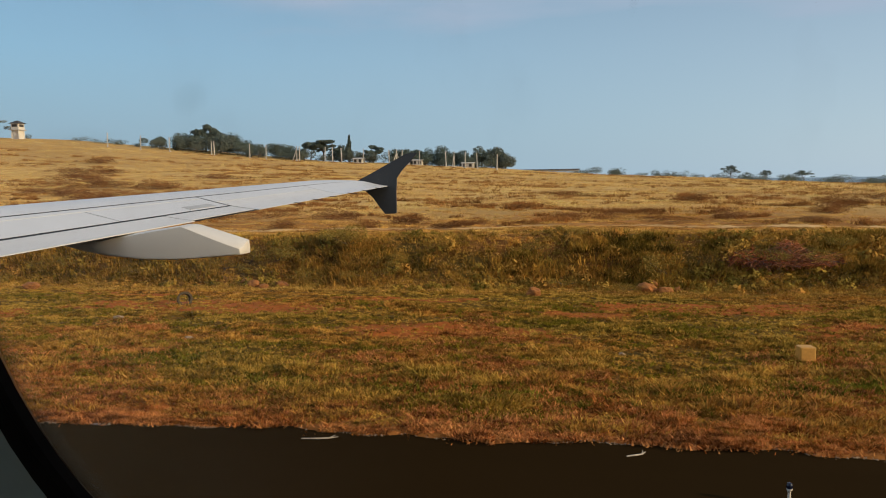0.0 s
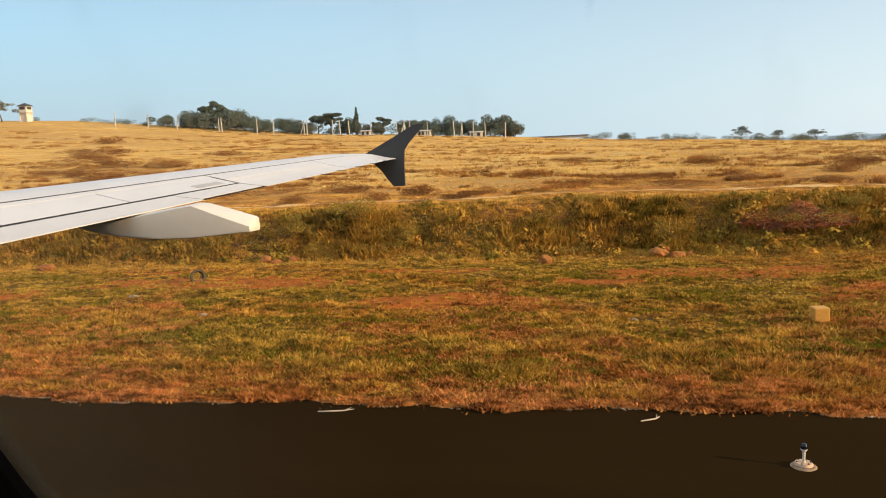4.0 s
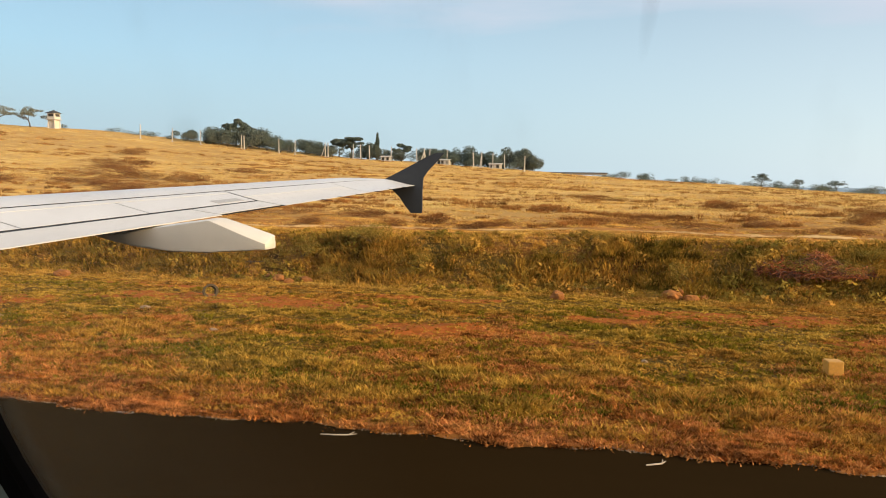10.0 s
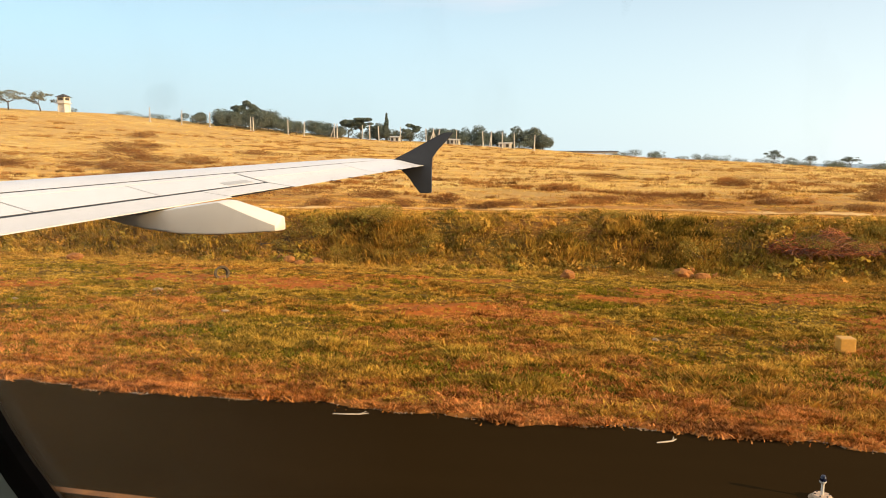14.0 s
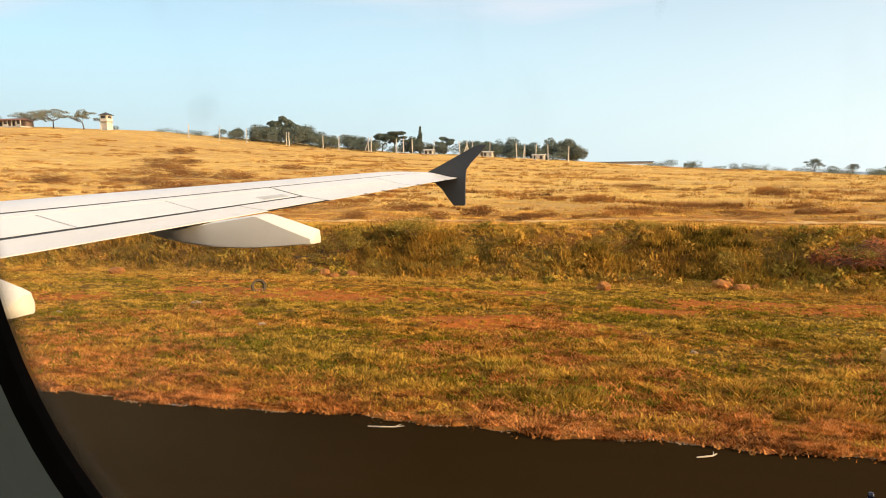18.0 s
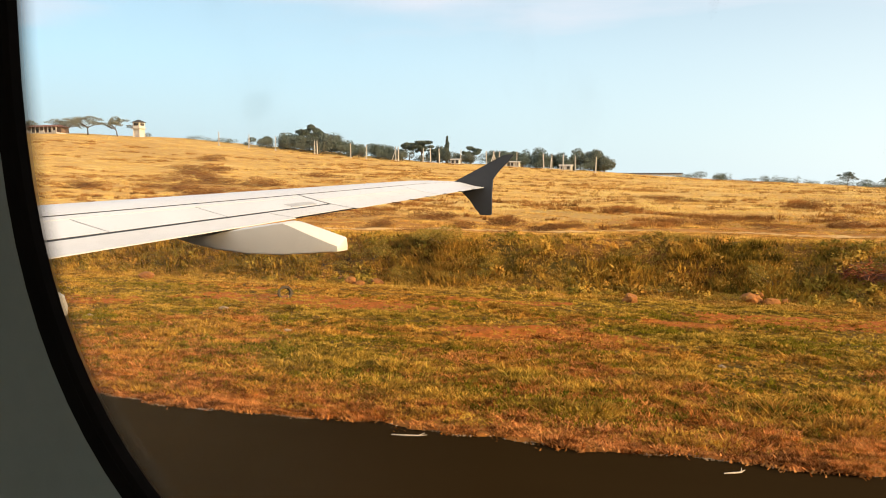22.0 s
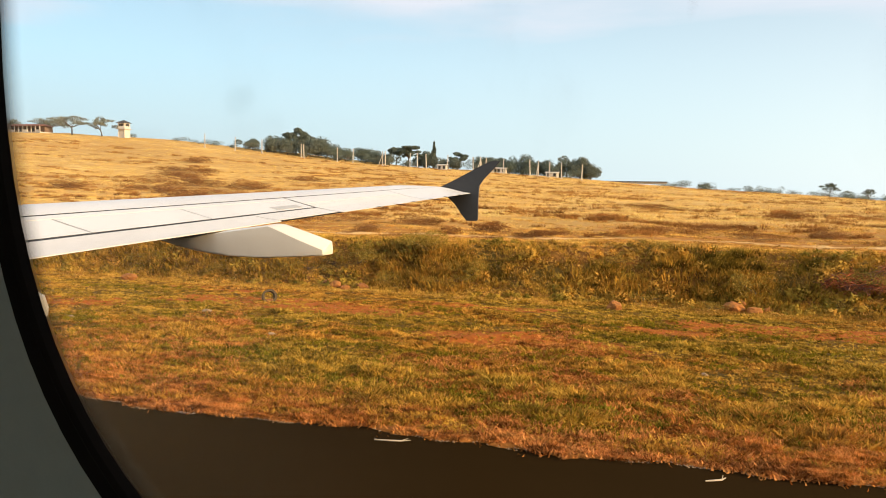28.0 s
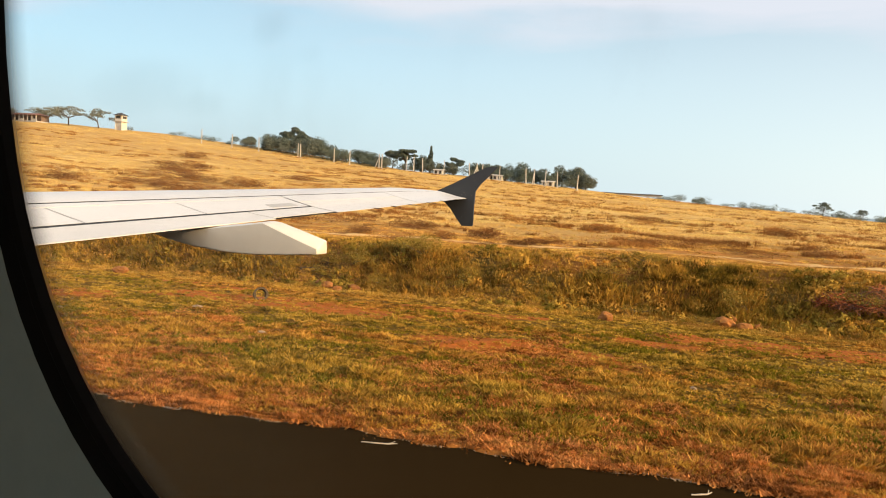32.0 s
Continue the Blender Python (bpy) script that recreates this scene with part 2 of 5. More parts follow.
M_GROUND = ground_material()
M_VERGE = blade_material("verge_grass", [(0.56, 0.340, 0.050), (0.26, 0.172, 0.023), (0.65, 0.300, 0.055), (0.36, 0.150, 0.024)], 0.20, 0.18, 1.2, 5.5, True)
M_EDGE = blade_material("straw_edge", [(0.707, 0.293, 0.084), (0.205, 0.060, 0.012), (0.279, 0.126, 0.015), (0.614, 0.200, 0.043)], 0.45, 0.12, 2.0, 6.5)
M_BANK = blade_material("bank_grass", [(0.448, 0.286, 0.043), (0.694, 0.392, 0.074), (0.291, 0.207, 0.027), (0.650, 0.302, 0.054)], 0.25, 0.15, 0.9, 2.6, True)
M_ROUGH = blade_material("rough_grass", [(0.80, 0.46, 0.105), (0.44, 0.20, 0.040), (0.66, 0.28, 0.056), (0.86, 0.55, 0.15)], 0.16, 0.18, 0.6, 1.8, True)
M_FIELD = blade_material("field_grass", [(0.82, 0.56, 0.19), (0.72, 0.47, 0.145), (0.80, 0.51, 0.16), (0.68, 0.40, 0.115)], 0.09, 0.18, 0.30, 0, True)
M_GREEN = blade_material("green_weed", [(0.25, 0.185, 0.013), (0.130, 0.108, 0.008)], 0.5, 0.18, 3.0, 0, True)
# ridge foliage: both leaf colours are greyed and lifted to imitate distance haze
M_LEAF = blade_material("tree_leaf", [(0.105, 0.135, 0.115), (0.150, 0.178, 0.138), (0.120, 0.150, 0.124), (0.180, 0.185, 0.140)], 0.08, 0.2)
M_HAZYLEAF = blade_material("hazy_acacia_leaf", [(0.185, 0.205, 0.165), (0.235, 0.245, 0.190), (0.200, 0.215, 0.175), (0.260, 0.250, 0.190)], 0.08, 0.2)
M_RUST = blade_material("rust_leaf", [(0.50, 0.150, 0.055), (0.24, 0.070, 0.028), (0.62, 0.28, 0.11), (0.28, 0.085, 0.032)], 0.9, 0.05, 2.0)
M_BARK = simple("bark", (0.16, 0.12, 0.08), (0.08, 0.06, 0.04), 0.95)


def asphalt_material():
    s = Mat("asphalt", 0.95)
    s.b.inputs["Specular IOR Level"].default_value = 0.0
    big = s.noise(0.25, 4, 0.5, s.where(scale=(0.15, 1, 1)))
    fine = s.noise(60, 3, 0.7)
    c = s.mix(s.span(big, 0.35, 0.65), (0.0195, 0.0111, 0.0038), (0.0285, 0.0164, 0.0058))
    c = s.mix(s.span(fine, 0.45, 0.8, 0, 0.5), c, (0.033, 0.0190, 0.0070))
    grit = s.noise(140, 2, 0.6)
    c = s.mix(s.span(grit, 0.66, 0.74, 0, 0.55), c, (0.075, 0.050, 0.026))
    s.color(c)
    s.bump(fine, 0.004, 0.6)
    return s.m


M_ASPHALT = asphalt_material()
M_YELLOW = simple("yellow_line_paint", (0.32, 0.125, 0.016), (0.17, 0.07, 0.014), 0.8, scale=8)


def skin_material():
    s = Mat("wing_paint", 0.42)
    a = s.noise(0.9, 3, 0.5, s.where(False, (1, 0.4, 1)))
    b = s.noise(9, 5, 0.6, s.where(False, (0.25, 1.6, 1)))
    c = s.mix(s.span(a, 0.35, 0.65), (0.62, 0.62, 0.62), (0.56, 0.56, 0.565))
    s.color(s.mix(s.span(b, 0.55, 0.8, 0, 0.35), c, (0.47, 0.46, 0.45)))
    s.link(s.span(b, 0.3, 0.7, 0.38, 0.5), s.b.inputs["Roughness"])
    return s.m


M_SKIN = skin_material()
M_FLAP = simple("flap_paint", (0.64, 0.62, 0.59), (0.58, 0.56, 0.53), 0.45, scale=2, bump=0)
M_FAIRING = simple("fairing_paint", (0.74, 0.68, 0.58), (0.68, 0.625, 0.53), 0.4, scale=3, bump=0)
M_HULL = simple("hull_paint", (0.70, 0.70, 0.70), (0.64, 0.64, 0.64), 0.4, scale=1, bump=0)
M_PATCH = simple("worn_grey_paint", (0.36, 0.36, 0.36), (0.44, 0.44, 0.44), 0.6, scale=8, bump=0)
M_GAP = simple("panel_gap", (0.020, 0.022, 0.027), None, 0.8)
M_FENCE = simple("charcoal_paint", (0.030, 0.030, 0.031), (0.024, 0.024, 0.025), 0.5, scale=3, bump=0)
M_SEAL = simple("black_rubber", (0.010, 0.009, 0.008), (0.016, 0.012, 0.010), 0.9, scale=20, bump=0.001, spec=0.04)
M_PANEL = simple("cabin_plastic", (0.36, 0.375, 0.32), (0.33, 0.345, 0.295), 0.6, scale=40, bump=0.0005)
M_DARK = simple("dark_roof", (0.06, 0.055, 0.05), None, 0.8)
M_WHITEWALL = simple("whitewash", (0.72, 0.68, 0.60), (0.55, 0.50, 0.43), 0.85, scale=2)
M_CONCRETE = simple("pale_concrete", (0.60, 0.56, 0.49), (0.45, 0.41, 0.35), 0.9, scale=3)
M_TILE = simple("rust_red_roof", (0.26, 0.10, 0.06), (0.18, 0.08, 0.05), 0.85, scale=2)
M_ROCK = simple("red_rock", (0.38, 0.145, 0.028), (0.20, 0.075, 0.018), 0.95, scale=5, bump=0.03)
M_STONE = simple("grey_stone", (0.40, 0.28, 0.16), (0.24, 0.16, 0.09), 0.95, scale=5, bump=0.02)
M_SIGN = simple("yellow_marker_paint", (0.66, 0.335, 0.045), (0.50, 0.24, 0.035), 0.6, scale=5)
M_LAMPWHITE = simple("lamp_stem_paint", (0.75, 0.68, 0.58), (0.60, 0.52, 0.42), 0.5, scale=20)
M_LAMPDISC = simple("lamp_base_paint", (0.62, 0.42, 0.26), (0.48, 0.32, 0.20), 0.7, scale=10)
M_LENS = simple("dark_blue_lens", (0.012, 0.014, 0.03), None, 0.15, bump=0)
M_STICK = simple("bleached_wood", (0.62, 0.52, 0.40), (0.45, 0.36, 0.26), 0.9, scale=12)
M_SOIL = simple("red_soil", (0.24, 0.085, 0.035), (0.16, 0.06, 0.025), 0.98, scale=2, bump=0.03)


def sea_material():
    s = Mat("sea", 0.25)
    s.color(s.mix(s.span(s.noise(0.02, 4, 0.6, s.where(scale=(0.2, 1, 1))), 0.4, 0.6), (0.05, 0.10, 0.13), (0.08, 0.14, 0.17)))
    s.bump(s.noise(0.3, 4), 0.3, 0.4)
    return s.m


M_SEA = sea_material()


# ---- mesh helpers ----
def mesh_ob(name, verts, faces, mat, parent=None, smooth=False):
    me = bpy.data.meshes.new(name)
    me.from_pydata([tuple(v) for v in verts], [], faces)
    me.materials.append(mat)
    if smooth:
        me.shade_smooth()
    ob = new(name, me)
    ob.parent = parent
    return ob


def part(name, bm, mat, parent, label="", smooth=False):
    me = bpy.data.meshes.new(name)
    bm.to_mesh(me)
    bm.free()
    me.materials.append(mat)
    if smooth:
        me.shade_smooth()
        me.set_sharp_from_angle(angle=radians(40))
    ob = new(name, me)
    ob.parent = parent
    if label:
        ob["label"] = label
    return ob


def blank(name, at, label, category, group="", kind=""):
    ob = new(name)
    ob.empty_display_size = 0.2
    ob.location = at
    return tagged(ob, label, category, group, kind)


def box(sx, sy, sz, at=(0, 0, 0), bevel=0.0, bm=None):
    own = bm or bmesh.new()
    made = bmesh.ops.create_cube(own, size=1, matrix=Matrix.LocRotScale(at, None, (sx, sy, sz)))
    if bevel:
        edges = list({e for v in made["verts"] for e in v.link_edges})
        bmesh.ops.bevel(own, geom=edges, offset=bevel, segments=2, affect="EDGES", profile=0.5)
    return own


def tube(path, radii, sides=8, bm=None):
    """A bent tapered tube along points."""
    own = bm or bmesh.new()
    rings = []
    for k, p in enumerate(path):
        p = Vector(p)
        a = Vector(path[min(k + 1, len(path) - 1)]) - Vector(path[max(k - 1, 0)])
        q = a.to_track_quat("Z", "Y")
        rings.append([own.verts.new(p + q @ Vector((math.cos(2 * math.pi * j / sides) * radii[k], math.sin(2 * math.pi * j / sides) * radii[k], 0))) for j in range(sides)])
    for r0, r1 in zip(rings, rings[1:]):
        for j in range(sides):
            own.faces.new((r0[j], r0[(j + 1) % sides], r1[(j + 1) % sides], r1[j]))
    own.faces.new(rings[0][::-1])
    own.faces.new(rings[-1])
    return own


def raw_mesh(name, verts, tris, mat):
    """A large triangle mesh from arrays."""
    me = bpy.data.meshes.new(name)
    me.vertices.add(len(verts))
    me.vertices.foreach_set("co", np.asarray(verts, np.float32).ravel())
    n = len(tris)
    me.loops.add(3 * n)
    me.loops.foreach_set("vertex_index", np.asarray(tris, np.int32).ravel())
    me.polygons.add(n)
    me.polygons.foreach_set("loop_start", np.arange(0, 3 * n, 3, dtype=np.int32))
    me.update(calc_edges=True)
    me.materials.append(mat)
    return me


# ---- the lie of the land ----
RIDGE_X = [-420, -238, -180, -133, -88, -51, -16, 16, 53, 90, 160, 400]
RIDGE_Z = [26.0, 23.0, 20.2, 15.6, 11.5, 9.2, 7.1, 4.8, 2.9, 1.0, -0.6, -2.0]


def wave(x, y, seed=0.0):
    """Smooth unevenness, about -1 to 1."""
    return (np.sin(x * 0.31 + seed) * np.cos(y * 0.27 - seed) + np.sin(x * 0.13 - y * 0.11 + 2 * seed) + 0.6 * np.sin(x * 0.83 + y * 0.61 + seed * 3)) / 2.6


def patchy(x, y, cx, cy, seed):
    """Smooth random unevenness, 0 to 1, in cells of cx by cy metres."""
    u, v = np.asarray(x, float) / cx + 17.3 * seed, np.asarray(y, float) / cy + 9.1 * seed
    i, j = np.floor(u).astype(np.int64), np.floor(v).astype(np.int64)
    f, g = u - i, v - j
    f, g = f * f * (3 - 2 * f), g * g * (3 - 2 * g)

    def dice(a, b):
        n = (a * 374761393 + b * 668265263 + seed * 974711) & 0x7FFFFFFF
        n = ((n ^ (n >> 13)) * 1274126177) & 0x7FFFFFFF
        return ((n ^ (n >> 16)) & 0xFFFF) / 65535.0

    low = dice(i, j) * (1 - f) + dice(i + 1, j) * f
    return low * (1 - g) + (dice(i, j + 1) * (1 - f) + dice(i + 1, j + 1) * f) * g


def lip(x):
    return 12.0 + 0.10 * np.sin(x * 0.9) + 0.07 * np.sin(x * 2.3 + 1) + 0.05 * np.sin(x * 6.1)


def washed_out(x):
    """Where rain has cut the bank back to a steep bare face, 0 to 1."""
    e = 0.55 * np.exp(-((x - 1.6) / 1.2) ** 2) + 0.25 * np.exp(-((x - 5.4) / 0.9) ** 2) + 0.4 * np.exp(-((x + 14.5) / 1.4) ** 2)
    return np.clip(e * (1 + 0.22 * np.sin(x * 5.1) + 0.15 * np.sin(x * 11.3)), 0, 1)


def land(x, y):
    x, y = np.asarray(x, float), np.asarray(y, float)
    ridge = np.interp(x, RIDGE_X, RIDGE_Z)
    foot = 30.0 + 0.5 * wave(x * 1.3, 0 * x, 1.0)
    cut = washed_out(x + 0.22 * np.sin(y * 4.7) + 0.12 * np.sin(y * 11.3 + 1))
    b = np.clip((y - foot - 1.3 * cut) / (3.0 - 2.0 * cut), 0, 1)
    b = b * b * (3 - 2 * b)
    verge = 0.03 + (0.05 * wave(x * 2, y * 2, 2.0) + 0.05 * wave(x * 9, y * 13, 3.0) + 0.045 * wave(x * 15, y * 19, 5.0) + 0.02 * wave(x * 27, y * 33, 9.0)) * np.clip((y - 12.3) / 1.5, 0, 1) - 0.25 * np.exp(-((y - 29.0) / 2.5) ** 2)
    z = verge + b * (1.75 + 0.18 * wave(x * 0.6, y * 0.1, 4.0)) + 4 * b * (1 - b) * (0.12 * wave(x * 4.2, y * 4.5, 12.0) + 0.60 * (patchy(x, y, 1.3, 0.9, 21) - 0.5) + 0.34 * (patchy(x, y, 0.5, 0.45, 22) - 0.5))
    u = np.clip((y - 36) / 200, 0, 1.06)
    z = z + (ridge - 1.8) * (0.72 * u + 0.28 * u * u * (3 - 2 * u)) + np.clip((y - 35) / 15, 0, 1) * (0.24 * wave(x * 0.5, y * 0.45, 5.0) + 0.10 * wave(x * 2.0, y * 2.6, 6.0) + 0.05 * wave(x * 4.3, y * 5.2, 8.0))
    v = np.clip((y - 262) / 500, 0, 1)
    z = z - v * (ridge + 16)
    z = np.where(y < lip(x), -0.06, z)
    return z


# bare red patches in the verge: x, y and the two half widths
PATCHES = [(-3.4, 20.4, 3.6, 1.3), (-12.5, 23.8, 5.5, 1.3), (5.0, 25.2, 4.5, 1.4), (-21, 22.0, 3.2, 1.0), (-6.0, 26.6, 3.0, 0.8), (9.0, 21.5, 3.0, 1.1), (-18, 27.2, 4.0, 0.7), (0.5, 23.5, 1.6, 0.6)]


def bare_soil(x, y):
    out = np.zeros_like(np.asarray(x, float))
    for px, py, rx, ry in PATCHES:
        d = ((x - px + 0.5 * wave(x * 3, y * 3, 7)) / rx) ** 2 + ((y - py + 0.3 * wave(x * 4, y * 4, 8)) / ry) ** 2
        out = np.maximum(out, np.clip(1.5 - d, 0, 1))
    return out


def stretch_grid(marks):
    out = []
    for a, b, step in marks:
        out += list(np.arange(a, b, step))
    return np.array(out + [marks[-1][1]])


gx = stretch_grid([(-4000, -500, 500), (-500, -120, 10), (-120, -40, 2), (-40, 25, 0.16), (25, 90, 2), (90, 500, 10), (500, 4000, 500)])
gy = stretch_grid([(-3000, -40, 370), (-40, 10, 5), (10, 12.8, 0.1), (12.8, 28, 0.13), (28, 37, 0.2), (37, 70, 0.8), (70, 140, 2), (140, 300, 4), (300, 800, 25), (800, 4800, 500)])
GX, GY = np.meshgrid(gx, gy)
GZ = land(GX, GY)
nx, ny = len(gx), len(gy)
idx = np.arange(nx * ny).reshape(ny, nx)
quads = np.stack([idx[:-1, :-1], idx[:-1, 1:], idx[1:, 1:], idx[1:, :-1]], -1).reshape(-1, 4)
tris = np.concatenate([quads[:, [0, 1, 2]], quads[:, [0, 2, 3]]])
me = raw_mesh("ground", np.stack([GX, GY, GZ], -1).reshape(-1, 3), tris, M_GROUND)
me.shade_smooth()
at = me.attributes.new("cut", "FLOAT", "POINT")
at.data.foreach_set("value", (washed_out(GX + 0.22 * np.sin(GY * 4.7) + 0.12 * np.sin(GY * 11.3 + 1)) * np.clip((GY - 30.3) / 0.4, 0, 1) * np.clip((34.0 - GY) / 0.5, 0, 1)).astype(np.float32).ravel())
at = me.attributes.new("bare", "FLOAT", "POINT")
at.data.foreach_set("value", bare_soil(GX, GY).astype(np.float32).ravel())
ground = tagged(new("ground", me), "dry golden and olive grassland with red soil patches", "ground", kind="structure")

sea = mesh_ob("water", [(-4800, 700, -13.5), (4800, 700, -13.5), (4800, 4800, -13.5), (-4800, 4800, -13.5)], [(0, 1, 2, 3)], M_SEA)
tagged(sea, "hazy blue sea along the horizon", "sea", kind="structure")

# the taxiway: a slab with an uneven outer lip
tx = stretch_grid([(-600, -40, 20), (-40, 30, 0.15), (30, 600, 20)])
edge = lip(tx) + 0.03 * np.sin(tx * 11)
tv, tf = [], []
for x, e in zip(tx, edge):
    tv += [(x, -34, 0), (x, 4, 0), (x, e, 0), (x, e + 0.05, -0.07)]
for k in range(len(tx) - 1):
    a = 4 * k
    for j in range(3):
        tf.append((a + j, a + 4 + j, a + 5 + j, a + 1 + j))
tagged(mesh_ob("road_taxiway", tv, tf, M_ASPHALT), "dark brown-grey asphalt taxiway with a ragged edge", "taxiway", kind="structure")


def stripe(y, width, mat, x0=-600, x1=600):
    z = 0.004
    return [(x0, y, z), (x1, y, z), (x1, y + width, z), (x0, y + width, z)]


for y in (7.66, 7.98):
    ob = mesh_ob("edge_line", stripe(y, 0.13, 0), [(0, 1, 2, 3)], M_YELLOW)
    tagged(ob, "worn yellow painted taxiway edge line", "line marking", "double yellow edge lines", kind="structure")

# ---- the airliner's wing ----
SWEEP, RISE = 0.287, 0.0795
UPPER = [(0.0, 0.0), (0.1, 0.012), (0.19, 0.026), (0.3, 0.052), (0.42, 0.082), (0.55, 0.108), (0.66, 0.121), (0.78, 0.117), (0.9, 0.086), (0.96, 0.055), (1.0, 0.015)]
LOWER = [(0.96, -0.012), (0.88, -0.026), (0.7, -0.035), (0.5, -0.034), (0.3, -0.022), (0.1, -0.012), (0.0, -0.008)]


def trail(y):
    return Vector((-3.78 - SWEEP * (15.2 - y), y, 4.226 - RISE * (15.2 - y)))


def chord(y):
    c = 1.45 + 0.222 * (15.2 - y)
    return c * (1 - 0.35 * max(0, (y - 14.3) / 0.9) ** 2)


def on_wing(y, u, lift=0.0):
    """The point of the upper skin at span y and fraction u from the trailing to the leading edge."""
    h = float(np.interp(u, [p[0] for p in UPPER], [p[1] for p in UPPER]))
    t, c = trail(y), chord(y)
    return Vector((t.x - u * c, y, t.z + h * c + lift))


def wing_piece(name, y0, y1, u0, u1, mat, parent, label="", n=14, depth=0.008):
    """A panel of the wing's upper skin between two span and two chord lines, with its own thickness."""
    bm = bmesh.new()
    us = np.linspace(u0, u1, 9)
    ys = np.linspace(y0, y1, n)
    top = [[bm.verts.new(on_wing(y, u)) for u in us] for y in ys]
    low = [[bm.verts.new(on_wing(y, u, -depth)) for u in us] for y in ys]
    for a in range(n - 1):
        for b in range(8):
            bm.faces.new((top[a][b], top[a + 1][b], top[a + 1][b + 1], top[a][b + 1]))
            bm.faces.new((low[a][b + 1], low[a + 1][b + 1], low[a + 1][b], low[a][b]))
        bm.faces.new((top[a][0], low[a][0], low[a + 1][0], top[a + 1][0]))
        bm.faces.new((top[a][8], top[a + 1][8], low[a + 1][8], low[a][8]))
    for b in range(8):
        bm.faces.new((top[0][b], top[0][b + 1], low[0][b + 1], low[0][b]))
        bm.faces.new((top[-1][b], low[-1][b], low[-1][b + 1], top[-1][b + 1]))
    return part(name, bm, mat, parent, label, True)


def build_wing():
    wing = blank("airliner_wing", trail(9), "white airliner wing with charcoal wingtip fence seen from behind", "aircraft wing")
    inv = Matrix.Translation(-wing.location)

    def put(ob):
        ob.data.transform(inv)
        return ob

    # the box of the wing, set just below the skin panels
    bm = bmesh.new()
    ys = np.linspace(0.2, 15.2, 44)
    prof = [(u, h - 0.005) for u, h in UPPER if 0.03 < u < 0.97] + [(1.0, 0.012)] + LOWER[:-1] + [(0.03, -0.009)]
    rings = []
    for y in ys:
        t, c = trail(y), chord(y)
        rings.append([bm.verts.new((t.x - u * c, y, t.z + h * c)) for u, h in prof])
    m = len(prof)
    for r0, r1 in zip(rings, rings[1:]):
        for j in range(m):
            bm.faces.new((r0[j], r1[j], r1[(j + 1) % m], r0[(j + 1) % m]))
    bm.faces.new(rings[0])
    bm.faces.new(rings[-1][::-1])
    put(part("wing_box", bm, M_GAP, wing, "dark inner structure showing in the panel gaps", False))
    g = 0.002
    # leading skin, spoilers, flap, aileron, tip
    put(wing_piece("leading_skin", 0.2, 15.15, 0.468, 1.0, M_SKIN, wing, "pale grey-white painted skin", 40))
    for y0, y1 in ((0.2, 2.21), (2.23, 5.77), (5.79, 7.51), (7.53, 9.2), (9.22, 11.13)):
        put(wing_piece("spoiler", y0 + g, y1 - g, 0.209, 0.398, M_SKIN, wing, "pale grey spoiler panel", 8))
    put(wing_piece("spar_strip", 0.2, 11.14, 0.404, 0.450, M_SKIN, wing, "", 24))
    # added near-black strips fill two panel gaps, standing in for their shade
    put(wing_piece("gap_strip", 0.2, 14.9, 0.449, 0.469, M_GAP, wing, "near-black strip laid in the rear spar gap as its shade", 40)).location.z -= 0.002
    put(wing_piece("gap_strip", 0.2, 11.14, 0.184, 0.2095, M_GAP, wing, "near-black strip laid in the flap hinge gap as its shade", 24)).location.z -= 0.003
    put(wing_piece("flap", 0.2, 9.83, 0.0, 0.185, M_FLAP, wing, "bright white flap along the trailing edge", 16, 0.012))
    put(wing_piece("flap", 9.86, 11.14, 0.025, 0.187, M_FLAP, wing, "", 6, 0.008))
    put(wing_piece("aileron", 11.18, 13.55, 0.0, 0.30, M_FLAP, wing, "white aileron", 10, 0.008))
    put(wing_piece("rear_skin", 11.18, 13.55, 0.307, 0.450, M_SKIN, wing, "", 10, 0.008))
    put(wing_piece("tip_skin", 13.57, 15.15, 0.0, 0.452, M_SKIN, wing, "", 10, 0.008))
    put(wing_piece("worn_patch", 10.45, 10.95, 0.225, 0.285, M_PATCH, wing, "dull grey worn patch on the spoiler", 5)).location.z += 0.006
    # static wicks along the outer trailing edge
    for y in (12.1, 12.6, 13.1, 13.7, 14.2, 14.7):
        p = trail(y)
        put(part("static_wick", tube([p + Vector((-0.03, 0, 0.0)), p + Vector((0.18, 0.0, -0.012))], [0.008, 0.004], 5), M_GAP, wing))
    # wingtip fence
    outline = [(-4.46, 4.34), (-4.05, 4.55), (-3.62, 4.78), (-3.42, 4.885), (-3.30, 4.91), (-3.18, 4.90), (-3.32, 4.74), (-3.52, 4.53), (-3.62, 4.38), (-3.63, 4.1), (-3.62, 3.66), (-3.65, 3.64), (-3.86, 3.64), (-3.98, 3.78), (-4.12, 3.97), (-4.26, 4.10), (-4.42, 4.21)]
    bm = bmesh.new()
    a = [bm.verts.new((x, 15.19 + 0.10 * (z - 4.3), z)) for x, z in outline]
    b = [bm.verts.new((x, 15.25 + 0.10 * (z - 4.3), z)) for x, z in outline]
    bm.faces.new(a)
    bm.faces.new(b[::-1])
    for k in range(len(a)):
        bm.faces.new((a[k], b[k], b[(k + 1) % len(a)], a[(k + 1) % len(a)]))
    put(part("wingtip_fence", bm, M_FENCE, wing, "charcoal wingtip fence rising and dropping from the tip"))

